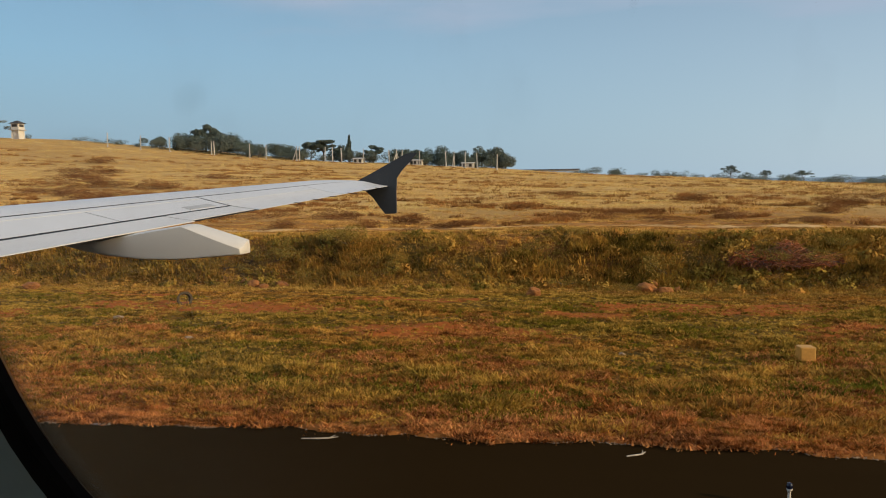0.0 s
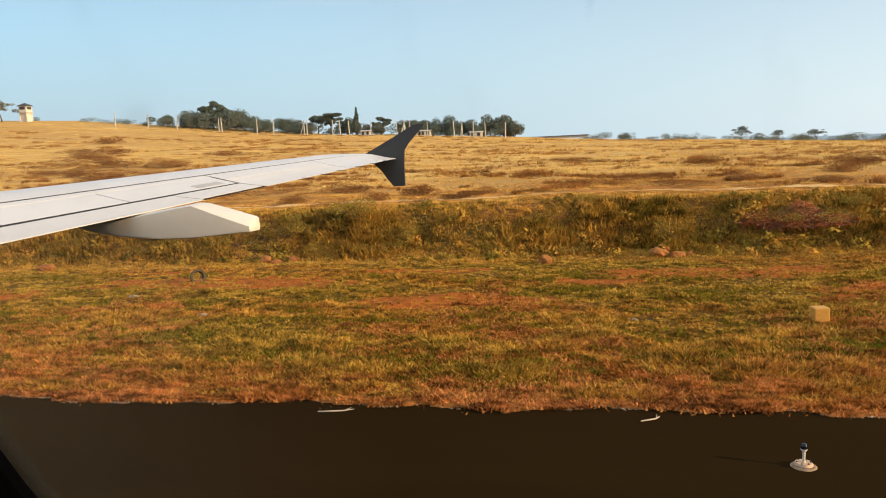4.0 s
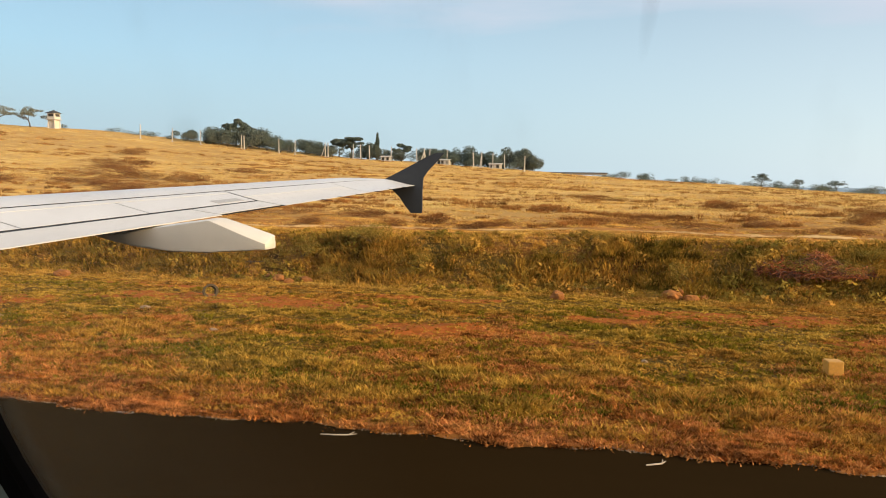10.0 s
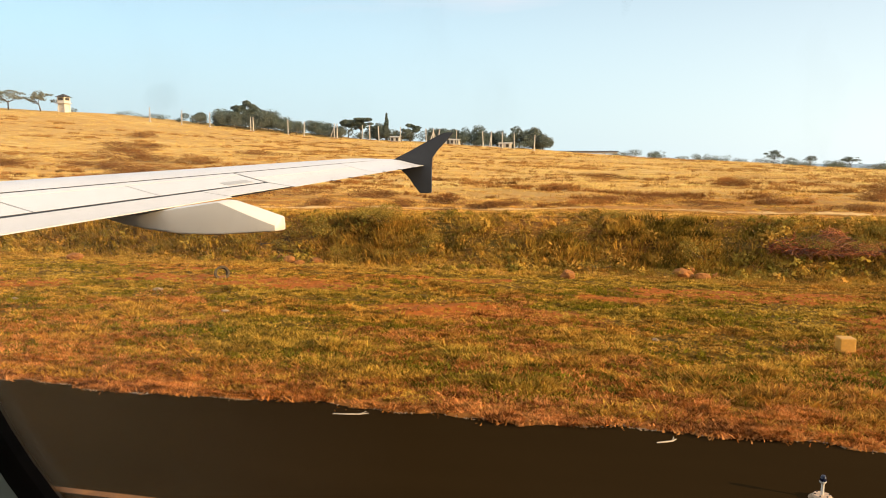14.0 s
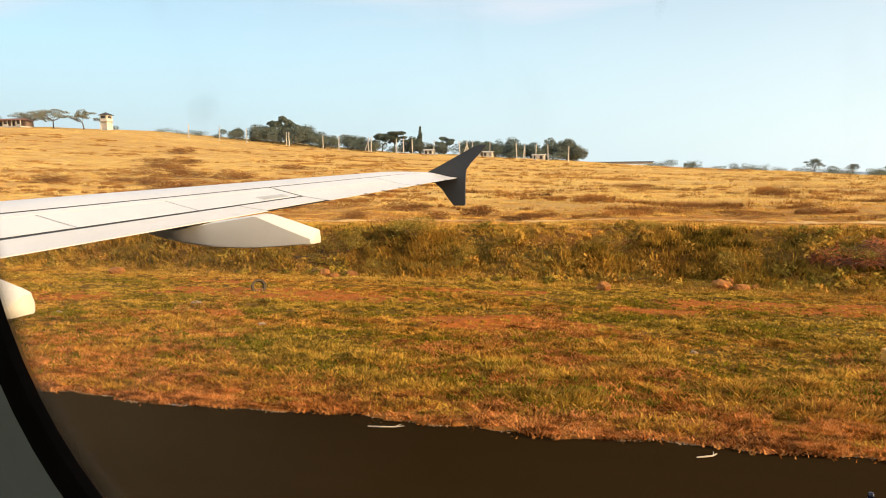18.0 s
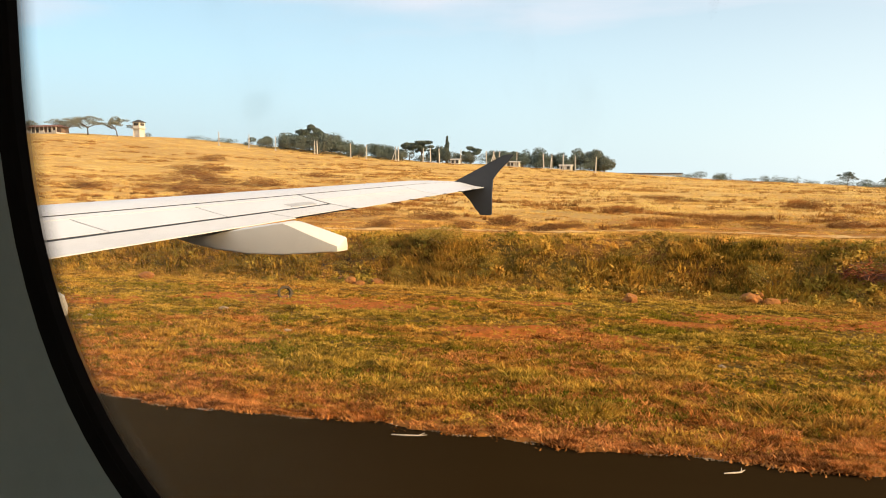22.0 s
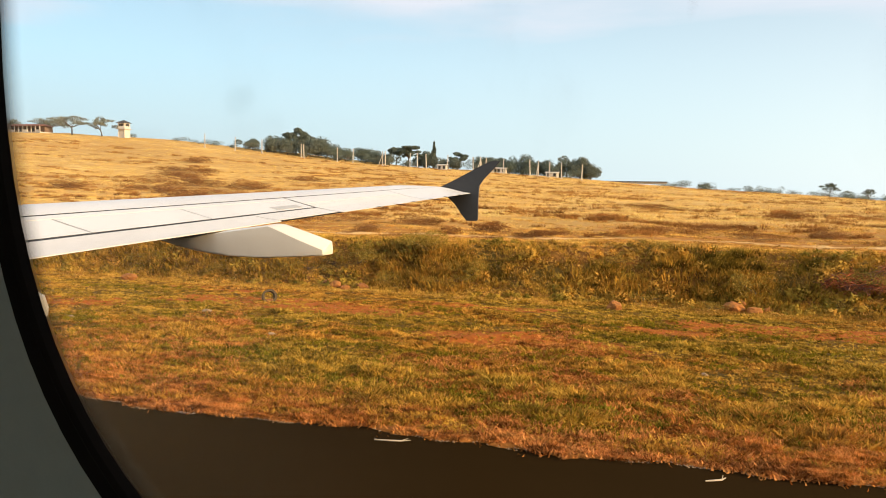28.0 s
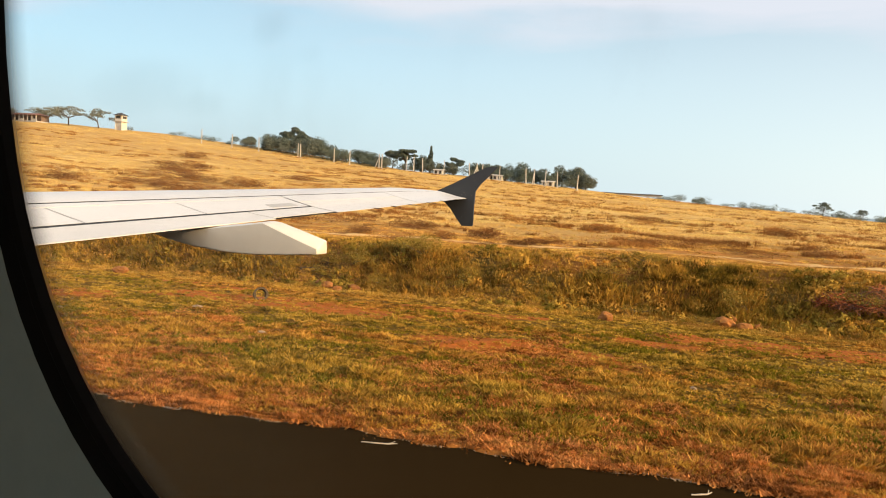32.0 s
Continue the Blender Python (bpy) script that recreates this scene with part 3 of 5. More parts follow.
    # flap track fairings
    def fairing(dx, y, dz, k=1.0):
        """Flat-sided boat with a sloping roof at the tail: x, crown, shoulder, keel and half width."""
        prof = [(-6.60, 3.56, 3.55, 3.53, 0.02), (-6.3, 3.60, 3.57, 3.475, 0.10), (-5.9, 3.66, 3.63, 3.415, 0.16), (-5.44, 3.73, 3.70, 3.375, 0.18), (-5.05, 3.785, 3.76, 3.372, 0.182), (-4.86, 3.815, 3.79, 3.378, 0.182), (-4.76, 3.805, 3.755, 3.386, 0.181), (-4.45, 3.715, 3.635, 3.408, 0.176), (-4.2, 3.64, 3.545, 3.43, 0.170), (-4.10, 3.610, 3.510, 3.437, 0.155), (-4.076, 3.60, 3.512, 3.442, 0.112)]
        bm = bmesh.new()
        rings = []
        for x, hi, sh, lo, w in prof:
            q = min(0.05, (sh - lo) * 0.4)
            sect = [(-w * 0.82, lo), (-w * 0.92, lo + q * 0.2), (-w * 0.96, lo + q * 0.6), (-w, sh), (-w * 0.9, sh + (hi - sh) * 0.16), (w * 0.3, hi), (w * 0.8, hi - 0.004), (w, sh), (w * 0.97, lo + q * 0.5), (w * 0.9, lo)]
            rings.append([bm.verts.new((x + dx, y + a * k, b + dz)) for a, b in sect])
        m = len(rings[0])
        for r0, r1 in zip(rings, rings[1:]):
            for j in range(m):
                bm.faces.new((r0[j], r0[(j + 1) % m], r1[(j + 1) % m], r1[j]))
            for j in (2, 3, 4):
                bm.edges.get((r0[j], r1[j])).smooth = False
        bm.faces.new(rings[0][::-1])
        end = bm.faces.new(rings[-1])
        for e in end.edges:
            e.smooth = False
        bmesh.ops.recalc_face_normals(bm, faces=bm.faces)
        body = put(part("flap_track_fairing", bm, M_FAIRING, wing, "cream boat-shaped flap track fairing under the trailing edge", True))
        return body

    fairing(0, 8.8, 0)
    fairing(-0.49, 4.55, -0.165, 1.1)
    return wing


build_wing()

# ---- the cabin wall with its window, close to the eye ----
WX, WY, WZ, HW, HH, NEXP = -0.016, 0.277, 4.40, 0.25, 0.24, 2.55


def oval(grow, y, n=96):
    pts = []
    for j in range(n):
        q = 2 * math.pi * j / n
        c, s = math.cos(q), math.sin(q)
        pts.append((WX + math.copysign(abs(c) ** (2 / NEXP), c) * (HW + grow), y, WZ + math.copysign(abs(s) ** (2 / NEXP), s) * (HH + grow)))
    return pts


def lofted(name, loops, mat, close=False):
    vs, fs = [], []
    n = len(loops[0])
    for l in loops:
        vs += l
    m = len(loops)
    for k in range(m if close else m - 1):
        a, b = k * n, ((k + 1) % m) * n
        for j in range(n):
            fs.append((a + j, a + (j + 1) % n, b + (j + 1) % n, b + j))
    return mesh_ob(name, vs, fs, mat, smooth=False)


def square_loop(y, n=96, r=(2.2, 0.5)):
    pts = []
    for j in range(n):
        q = 2 * math.pi * j / n
        c, s = math.cos(q), math.sin(q)
        k = 1 / max(abs(c), abs(s))
        pts.append((WX + c * k * r[0], y, WZ + s * k * r[1]))
    return pts


wall = lofted("wall_cabin", [oval(0.005, WY), square_loop(WY), square_loop(WY + 0.12), oval(0.20, WY + 0.12), oval(0.03, WY + 0.006)], M_PANEL, True)
tagged(wall, "shaded grey plastic cabin sidewall around the window", "cabin wall", kind="structure")
seal = lofted("window_1", [oval(0.0055, WY - 0.002), oval(0.0035, WY - 0.004), oval(0.0015, WY - 0.003), oval(0.0, WY), oval(0.004, WY + 0.003), oval(0.029, WY + 0.004)], M_SEAL, True)
tagged(seal, "black rubber seal round the rounded cabin window", "window seal", kind="structure")


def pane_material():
    """Clear acrylic with wiped smudges, a run of old water and a rim darkened to imitate the seal's blurred edge."""
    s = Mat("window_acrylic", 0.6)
    px, pz = s.axis(0), s.axis(2)
    n = s.noise(14.0, 4, 0.6, s.where(scale=(1.0, 1.0, 0.6)))
    m = s.noise(60.0, 3, 0.7, s.where(scale=(1.0, 1.0, 0.25)))
    amount = s.math("MULTIPLY", s.span(n, 0.55, 0.75, 0.0, 0.10), s.span(m, 0.4, 0.65, 0.3, 1.0))

    def spot(x, z, rx, rz, lean, much):
        """A soft mark round a point of the pane."""
        dz = s.math("SUBTRACT", pz, z)
        dx = s.math("SUBTRACT", s.math("SUBTRACT", px, x), s.math("MULTIPLY", dz, lean))
        a, b = s.math("DIVIDE", dx, rx), s.math("DIVIDE", dz, rz)
        d = s.math("ADD", s.math("MULTIPLY", a, a), s.math("MULTIPLY", b, b))
        return s.math("MULTIPLY", s.span(d, 0.0, 1.0, much, 0.0), s.span(m, 0.3, 0.65, 0.35, 1.0))

    for mark in ((-0.171, 4.361, 0.008, 0.006, 0.3, 0.07), (-0.158, 4.353, 0.005, 0.004, 0.0, 0.04), (-0.215, 4.343, 0.024, 0.010, 0.2, 0.10), (-0.195, 4.338, 0.010, 0.005, 0.5, 0.06),
                 (-0.025, 4.404, 0.0030, 0.024, 0.12, 0.15)):
        amount = s.math("ADD", amount, spot(*mark))
    # brown-black fade painted near the rim for the seal's out-of-focus edge
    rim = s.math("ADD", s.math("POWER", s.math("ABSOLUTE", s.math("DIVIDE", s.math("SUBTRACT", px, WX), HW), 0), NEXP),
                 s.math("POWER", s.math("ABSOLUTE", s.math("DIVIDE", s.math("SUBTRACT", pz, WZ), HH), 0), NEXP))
    rim_fade = s.span(rim, 0.95, 1.06)
    s.color(s.mix(rim_fade, (0.30, 0.30, 0.30), (0.030, 0.014, 0.007)))
    amount = s.math("MAXIMUM", amount, s.math("POWER", rim_fade, 1.4))
    clear = s.t.nodes.new("ShaderNodeBsdfTransparent")
    mx = s.t.nodes.new("ShaderNodeMixShader")
    s.link(amount, mx.inputs[0])
    s.link(clear.outputs[0], mx.inputs[1])
    s.link(s.b.outputs[0], mx.inputs[2])
    # a dusty film towards the forward edge, lit through by the daylight
    dust = s.t.nodes.new("ShaderNodeBsdfTranslucent")
    dust.inputs["Color"].default_value = (0.85, 0.69, 0.47, 1)
    film = s.t.nodes.new("ShaderNodeMixShader")
    s.link(s.math("MULTIPLY", s.span(px, -0.09, -0.25, 0.0, 0.055), s.span(n, 0.3, 0.7, 0.6, 1.2)), film.inputs[0])
    s.link(mx.outputs[0], film.inputs[1])
    s.link(dust.outputs[0], film.inputs[2])
    s.link(film.outputs[0], s.t.nodes["Material Output"].inputs["Surface"])
    return s.m


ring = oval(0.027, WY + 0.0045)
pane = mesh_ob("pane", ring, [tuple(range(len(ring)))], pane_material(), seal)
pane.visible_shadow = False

# unseen lining boxed in round the eye, so the sidewall stays dim
cabin = [("ceiling", (4.4, 3.0, 0.06), (WX, -1.45, 5.35)), ("floor_cabin", (4.4, 3.3, 0.06), (WX, -1.45, 3.30)),
         ("wall_rear", (0.06, 3.3, 2.0), (2.2, -1.45, 4.33)), ("wall_front", (0.06, 3.3, 2.0), (-2.3, -1.45, 4.33))]
for name, size, at in cabin:
    ob = part(name, box(*size, at), M_PANEL, None)
    tagged(ob, "plain grey cabin lining behind the viewer", "cabin lining", kind="structure")

# the white hull round the cabin, open at the viewer's window
HULL_Y, HULL_Z, HULL_R = -1.45, 4.10, 1.98
hv, hf = [], []
hx = list(np.arange(-17, -3, 1.0)) + list(np.arange(-3, 3.01, 0.25)) + list(np.arange(4, 9, 1.0))
HN = 64
for x_ in hx:
    hv += [(x_, HULL_Y + HULL_R * math.cos(2 * math.pi * j / HN), HULL_Z + HULL_R * math.sin(2 * math.pi * j / HN)) for j in range(HN)]
for i in range(len(hx) - 1):
    for j in range(HN):
        xm, zm = (hx[i] + hx[i + 1]) / 2, HULL_Z + HULL_R * math.sin(2 * math.pi * (j + 0.5) / HN)
        ym = math.cos(2 * math.pi * (j + 0.5) / HN)
        if ym > 0 and -1.3 < xm < 0.9 and 3.75 < zm < 5.0:
            continue
        # unseen far-side gap, added to let daylight onto the cabin sidewall
        if ym < 0 and -2.3 < xm < 2.2 and 3.95 < zm < 4.95:
            continue
        hf.append((i * HN + j, (i + 1) * HN + j, (i + 1) * HN + (j + 1) % HN, i * HN + (j + 1) % HN))
hull = mesh_ob("wall_hull", hv, hf, M_HULL, smooth=True)
thick = hull.modifiers.new("thickness", "SOLIDIFY")
thick.thickness = 0.03
tagged(hull, "plain white painted airliner hull around the cabin", "hull", kind="structure")


# ---- grass ----
rng = np.random.default_rng(7)


def grow(px, py, blades, low, high, width, spread, lean, name, mat, label, tone=None, fan=False):
    """Tufts of single-triangle blades at the places given; fan: the blades of a tuft lean outwards."""
    n = len(px)
    pz = land(px, py)
    k = blades
    ox = rng.normal(0, 1, n * k) * np.repeat(spread, k)
    oy = rng.normal(0, 1, n * k) * np.repeat(spread, k)
    bx, by = np.repeat(px, k) + ox, np.repeat(py, k) + oy
    bz = np.repeat(pz, k) - 0.01
    h = np.repeat(rng.uniform(low, high), k) * rng.uniform(0.55, 1.15, n * k)
    q = rng.uniform(0, 2 * math.pi, n * k)
    if fan:
        q = np.arctan2(oy, ox) + rng.normal(0, 0.5, n * k)
        h = h * np.clip(1.15 - 0.35 * np.hypot(ox, oy) / np.repeat(spread, k), 0.35, 1.2)
    tilt = np.repeat(lean, k) * rng.uniform(0.1, 1.0, n * k) * h
    w = np.repeat(width, k) * rng.uniform(0.6, 1.3, n * k)
    q2 = rng.uniform(0, 2 * math.pi, n * k)
    a = np.stack([bx - np.cos(q2) * w, by - np.sin(q2) * w, bz], -1)
    b = np.stack([bx + np.cos(q2) * w, by + np.sin(q2) * w, bz], -1)
    c = np.stack([bx + np.cos(q) * tilt, by + np.sin(q) * tilt, bz + h], -1)
    v = np.stack([a, b, c], 1).reshape(-1, 3)
    t = np.arange(len(v)).reshape(-1, 3)
    me = raw_mesh(name, v, t, mat)
    tone = rng.uniform(0, 1, n) if tone is None else np.clip(tone, 0, 1)
    me.attributes.new("tone", "FLOAT", "POINT").data.foreach_set("value", np.repeat(tone, 3 * k).astype(np.float32))
    return tagged(new(name, me), label, "grass", kind="stuff")


def in_view(n, y0, y1, power=1.0, left=1.16, right=0.52, margin=3.0):
    """Places between two distances, inside the fan that the window overlooks; power above 1 crowds them near."""
    u = rng.uniform(0, 1, n)
    y = y0 * (y1 / y0) ** (u ** power)
    return rng.uniform(-1, 1, n) * (left + right) / 2 * y + (right - left) / 2 * y + rng.uniform(-margin, margin, n), y


# short verge grass, thinner on the red patches
x, y = in_view(78000, 12.3, 31.0, 0.9)
keep = (rng.uniform(0, 1, len(x)) > 0.58 * bare_soil(x, y)) & (y > lip(x) + 0.1)
x, y = x[keep], y[keep]
size = 0.35 + 1.3 * patchy(x, y, 0.55, 0.24, 1)
grow(x, y, 4, 0.02 * size, 0.06 * size, 0.015 + 0.0008 * y, 0.06 + 0 * x, 2.4 + 0 * x, "verge_grass", M_VERGE, "short patchy olive and straw-coloured verge grass",
     0.7 * patchy(x, y, 0.9, 0.35, 2) + 0.3 * rng.uniform(0, 1, len(x)))
# coarser tussocks standing out of it, each in one tone
x, y = in_view(38000, 12.4, 31.0, 0.85)
thick = 0.6 * patchy(x, y, 1.6, 0.7, 3) + 0.4 * patchy(x, y, 0.5, 0.3, 4)
keep = (rng.uniform(0, 1, len(x)) > 0.74 * bare_soil(x, y)) & (y > lip(x) + 0.15) & (thick + rng.uniform(-0.12, 0.12, len(x)) > 0.47)
x, y, thick = x[keep], y[keep], thick[keep]
size = np.clip(0.45 + 2.2 * (thick - 0.45), 0.4, 1.3) * rng.uniform(0.5, 1.4, len(x)) * np.clip(1.25 - (y - 13) / 26, 0.7, 1.2)
grow(x, y, 24, 0.07 * size, 0.15 * size, 0.015 + 0.0008 * y, 0.085 * size, 1.7 + 0 * x, "verge_tussocks", M_VERGE, "coarse straw and olive tussocks scattered over the verge", None, True)
# greener weeds in clumps
cx, cy = in_view(230, 13.2, 27, 1.0)
x = np.repeat(cx, 60) + rng.normal(0, 1, 230 * 60) * np.repeat(rng.uniform(0.15, 0.75, 230), 60) * 1.7
y = np.repeat(cy, 60) + rng.normal(0, 1, 230 * 60) * np.repeat(rng.uniform(0.1, 0.38, 230), 60)
keep = (y > lip(x) + 0.25) & (rng.uniform(0, 1, len(x)) > bare_soil(x, y))
x, y = x[keep], y[keep]
grow(x, y, 6, 0.04 + 0 * x, 0.12 + 0 * x, 0.024 + 0 * x, 0.05 + 0 * x, 1.2 + 0 * x, "green_weeds", M_GREEN, "low green weeds in clumps on the verge")
# a few patches of fresh broad-leaved weeds near the asphalt
M_BROAD = blade_material("broad_weed", [(0.21, 0.178, 0.014), (0.100, 0.100, 0.008)], 0.5, 0.2, 2.0, 5.0, True)
cx = np.array([-6.6, -1.6, 2.6, -11.5, 5.6])
cy = np.array([14.8, 14.4, 14.9, 16.6, 15.6])
k = 760
x = np.repeat(cx, k) + rng.normal(0, 1.15, 5 * k) + 0.3 * rng.normal(0, 1, 5 * k) ** 2
y = np.repeat(cy, k) + rng.normal(0, 0.42, 5 * k)
keep = (y > lip(x) + 0.3) & (wave(x * 7, y * 9, 51) + rng.uniform(-0.4, 0.4, len(x)) > -0.05)
x, y = x[keep], y[keep]
grow(x, y, 7, 0.04 + 0 * x, 0.13 + 0 * x, 0.032 + 0 * x, 0.06 + 0 * x, 1.3 + 0 * x, "broadleaf_weeds", M_BROAD, "patches of fresh green broad-leaved weeds by the asphalt")
# straw along the asphalt
x, y = in_view(60000, 12.0, 17.2, 1.1)
y = lip(x) + 0.07 + (y - 12.0) * np.clip(1.12 + 0.80 * np.sin(0.62 * x + 3.4) + 0.25 * np.sin(1.7 * x) + 0.15 * np.sin(4.1 * x + 1), 0.15, 2.2)
keep = 0.5 * patchy(x, y, 0.7, 0.35, 5) + 0.5 * patchy(x, y, 0.25, 0.16, 6) + rng.uniform(-0.15, 0.15, len(x)) > 0.42
x, y = x[keep], y[keep]
size = np.clip(2.2 * patchy(x, y, 0.30, 0.20, 7) - 0.25, 0.25, 1.8)
grow(x, y, 10, 0.03 * size, 0.085 * size, 0.019 + 0 * x, 0.10 * size, 1.9 + 0 * x, "straw_fringe", M_EDGE, "bleached straw lying along the asphalt edge")
# tall growth on the bank
x, y = in_view(26000, 28.8, 35.2, 1.0)
keep = wave(x * 1.1, y * 1.2, 11) + rng.uniform(-0.6, 0.9, len(x)) > -0.1
keep &= (rng.uniform(0, 1, len(x)) > 0.95 * washed_out(x)) | (y > 34.0) | (y < 31.0)
keep &= (y < 34.0) | (rng.uniform(0, 1, len(x)) > 0.7)
x, y = x[keep], y[keep]
mid = np.exp(-((y - 31.3) / 1.4) ** 2) * (0.35 + 1.1 * patchy(x, y, 1.5, 0.7, 11))
grow(x, y, 11, 0.05 + 0.12 * mid, 0.11 + 0.30 * mid * (0.7 + 0.5 * wave(x * 0.9, y, 12)), 0.032 + 0 * x, 0.12 + 0 * x, 1.3 + 0 * x, "bank_grass", M_BANK, "tall rank brown-green grass on the bank", None, True)
# short cover over the whole bank
x, y = in_view(30000, 29.0, 36.6, 1.0)
keep = (rng.uniform(0, 1, len(x)) > 1.05 * washed_out(x)) | (y > 34.1) | (y < 31.2)
x, y = x[keep], y[keep]
grow(x, y, 7, 0.03 + 0 * x, 0.10 + 0.05 * wave(x * 3, y * 4, 31), 0.020 + 0 * x, 0.10 + 0 * x, 1.8 + 0 * x, "bank_cover", M_ROUGH, "short rust-brown grass covering the bank")
# darker rank weeds in long clumps on the bank face
cx = rng.uniform(-44, 22, 110)
cy = 30.5 + 2.2 * rng.uniform(0, 1, 110)
open_ = np.sin(cx * 0.55 + 0.6) + 0.6 * np.sin(cx * 1.31) < -0.1
cx = np.where(open_, cx + 4.5, cx)
k = 46
s = np.repeat(rng.uniform(0.35, 1.3, 110), k)
x = np.repeat(cx, k) + rng.normal(0, 0.9, 110 * k) * s
y = np.repeat(cy, k) + rng.normal(0, 0.28, 110 * k) * s
keep = (y > 29.8) & (y < 33.8) & (rng.uniform(0, 1, len(x)) > 0.85 * washed_out(x))
x, y, s = x[keep], y[keep], s[keep]
low = np.clip((34.2 - y) / 2.6, 0.2, 1)
M_RANK = blade_material("rank_weed", [(0.432, 0.264, 0.038), (0.186, 0.134, 0.018), (0.600, 0.300, 0.053), (0.276, 0.174, 0.024)], 0.4, 0.18, 1.0, 2.8, True)
grow(x, y, 12, (0.14 + 0.1 * s) * low, (0.40 + 0.26 * s) * low, 0.036 + 0 * x, 0.16 + 0 * x, 1.0 + 0 * x, "bank_weeds", M_RANK, "dark olive rank weeds in clumps on the bank", None, True)
# leafy herbs in small rounded clumps over the bank
n, k = 1150, 64
cx = rng.uniform(-44, 24, n)
cy = 29.6 + 4.1 * rng.uniform(0, 1, n) ** 0.9
keep = (patchy(cx, cy, 2.6, 1.1, 31) + rng.uniform(-0.2, 0.2, n) > 0.38) & (rng.uniform(0, 1, n) > 0.9 * washed_out(cx))
cx, cy = cx[keep], cy[keep]
n = len(cx)
r = rng.uniform(0.12, 0.36, n) * np.clip(1.25 - np.abs(cy - 31.4) / 3.2, 0.5, 1.2)
d = rng.normal(0, 1, (n, k, 3))
d /= np.linalg.norm(d, axis=2)[:, :, None]
d[:, :, 2] = np.abs(d[:, :, 2])
at_ = np.stack([cx, cy, land(cx, cy)], -1)[:, None, :] + d * (r[:, None] * rng.uniform(0.7, 1.1, (n, k)))[:, :, None] * np.array([1.15, 1.0, 1.1])
a = rng.normal(0, 1, (n, k, 3))
a /= np.linalg.norm(a, axis=2)[:, :, None]
b = np.cross(a, d)
b /= np.linalg.norm(b, axis=2)[:, :, None] + 1e-6
size = (0.05 + 0.12 * r)[:, None, None] * rng.uniform(0.6, 1.3, (n, k, 1))
v = np.stack([at_ - a * size, at_ + b * size * 0.45, at_ + a * size, at_ - b * size * 0.45], 2).reshape(-1, 3)
q4 = np.arange(n * k)[:, None] * 4
me = raw_mesh("bank_herbs", v, np.concatenate([q4 + [0, 1, 2], q4 + [0, 2, 3]]), blade_material("herb_leaf", [(0.540, 0.356, 0.053), (0.144, 0.113, 0.016), (0.736, 0.380, 0.069), (0.196, 0.129, 0.020)], 0.35, 0.15, 0, 0, True))
me.attributes.new("tone", "FLOAT", "POINT").data.foreach_set("value", np.repeat(rng.uniform(0, 1, n), 4 * k).astype(np.float32))
tagged(new("bank_herbs", me), "small leafy olive and brown herbs in clumps over the bank", "weeds", kind="stuff")
# rough brown growth between the bank and the open field
x, y = in_view(42000, 34.2, 66, 1.1)
keep = wave(x * 2.2, y * 2.6, 6) + 0.7 * wave(x * 5, y * 7, 19) + rng.uniform(-0.6, 0.6, len(x)) + np.clip((44 - y) / 22, -0.6, 0.4) > 0.0
keep &= (y > 38.2) | (y < 36.8) | (rng.uniform(0, 1, len(x)) > 0.93)
keep &= (y > 36.8) | (rng.uniform(0, 1, len(x)) > 0.45)
x, y = x[keep], y[keep]
lump = np.clip(0.7 + 0.8 * wave(x * 1.7, y * 3.1, 21), 0.25, 1.6) * np.where(y < 37.2, 0.5, 1.0)
grow(x, y, 7, 0.05 * lump, 0.20 * lump, 0.024 + 0 * x, 0.13 + 0 * x, 2.0 + 0 * x, "rough_grass", M_ROUGH, "rough rust-brown grass behind the bank")
# golden field
x, y = in_view(100000, 42, 236, 1.0)
keep = wave(x * 0.9, y * 0.9, 13) + wave(x * 0.35, y * 2.2, 14) + rng.uniform(-0.8, 0.8, len(x)) + np.clip((y - 58) / 20, -0.8, 0.3) > 0.0
x, y = x[keep], y[keep]
far = y / 40
grow(x, y, 4, 0.05 * far ** 0.4, 0.17 * far ** 0.4, 0.02 * far ** 0.9, 0.13 * far, 2.2 + 0 * x, "field_grass", M_FIELD, "dry golden grass across the open field")
# darker dead weeds: low scrub near the bank, long ragged streaks further out
def drifts(n, k, y0, y1, power, wide, deep, sizes):
    cx, cy = in_view(n, y0, y1, power)
    s = (cy / 40) ** 0.7 * rng.uniform(*sizes, n)
    # each drift is a chain of smaller tufts
    hop = rng.normal(0, 1, (n, 7, 2)) * np.stack([s * wide, s * deep], -1)[:, None, :]
    pick = rng.integers(0, 7, (n, k))
    h = np.take_along_axis(hop, pick[:, :, None], 1)
    x = cx[:, None] + h[:, :, 0] + rng.normal(0, 0.22, (n, k)) * s[:, None]
    y = cy[:, None] + h[:, :, 1] + rng.normal(0, 0.10, (n, k)) * s[:, None]
    return x.ravel(), y.ravel()


M_DEAD = blade_material("dead_weed", [(0.44, 0.235, 0.065), (0.25, 0.125, 0.036), (0.50, 0.235, 0.065), (0.28, 0.15, 0.042)], 0.3, 0.15, 0, 0, True)
M_TUFT = blade_material("dead_tuft", [(0.36, 0.165, 0.042), (0.20, 0.092, 0.026), (0.44, 0.18, 0.048), (0.26, 0.125, 0.034)], 0.3, 0.15, 0.9, 0, True)
x, y = drifts(64, 110, 39.0, 72, 1.1, 1.4, 0.42, (0.4, 1.6))
keep = y > 38.6
x, y = x[keep], y[keep]
f = y / 40
grow(x, y, 6, 0.10 * f ** 0.4, 0.34 * f ** 0.4, 0.026 * f ** 0.8, 0.08 * f, 1.2 + 0 * x, "dead_tufts", M_TUFT, "dark rusty tufts of dead weeds behind the bank")
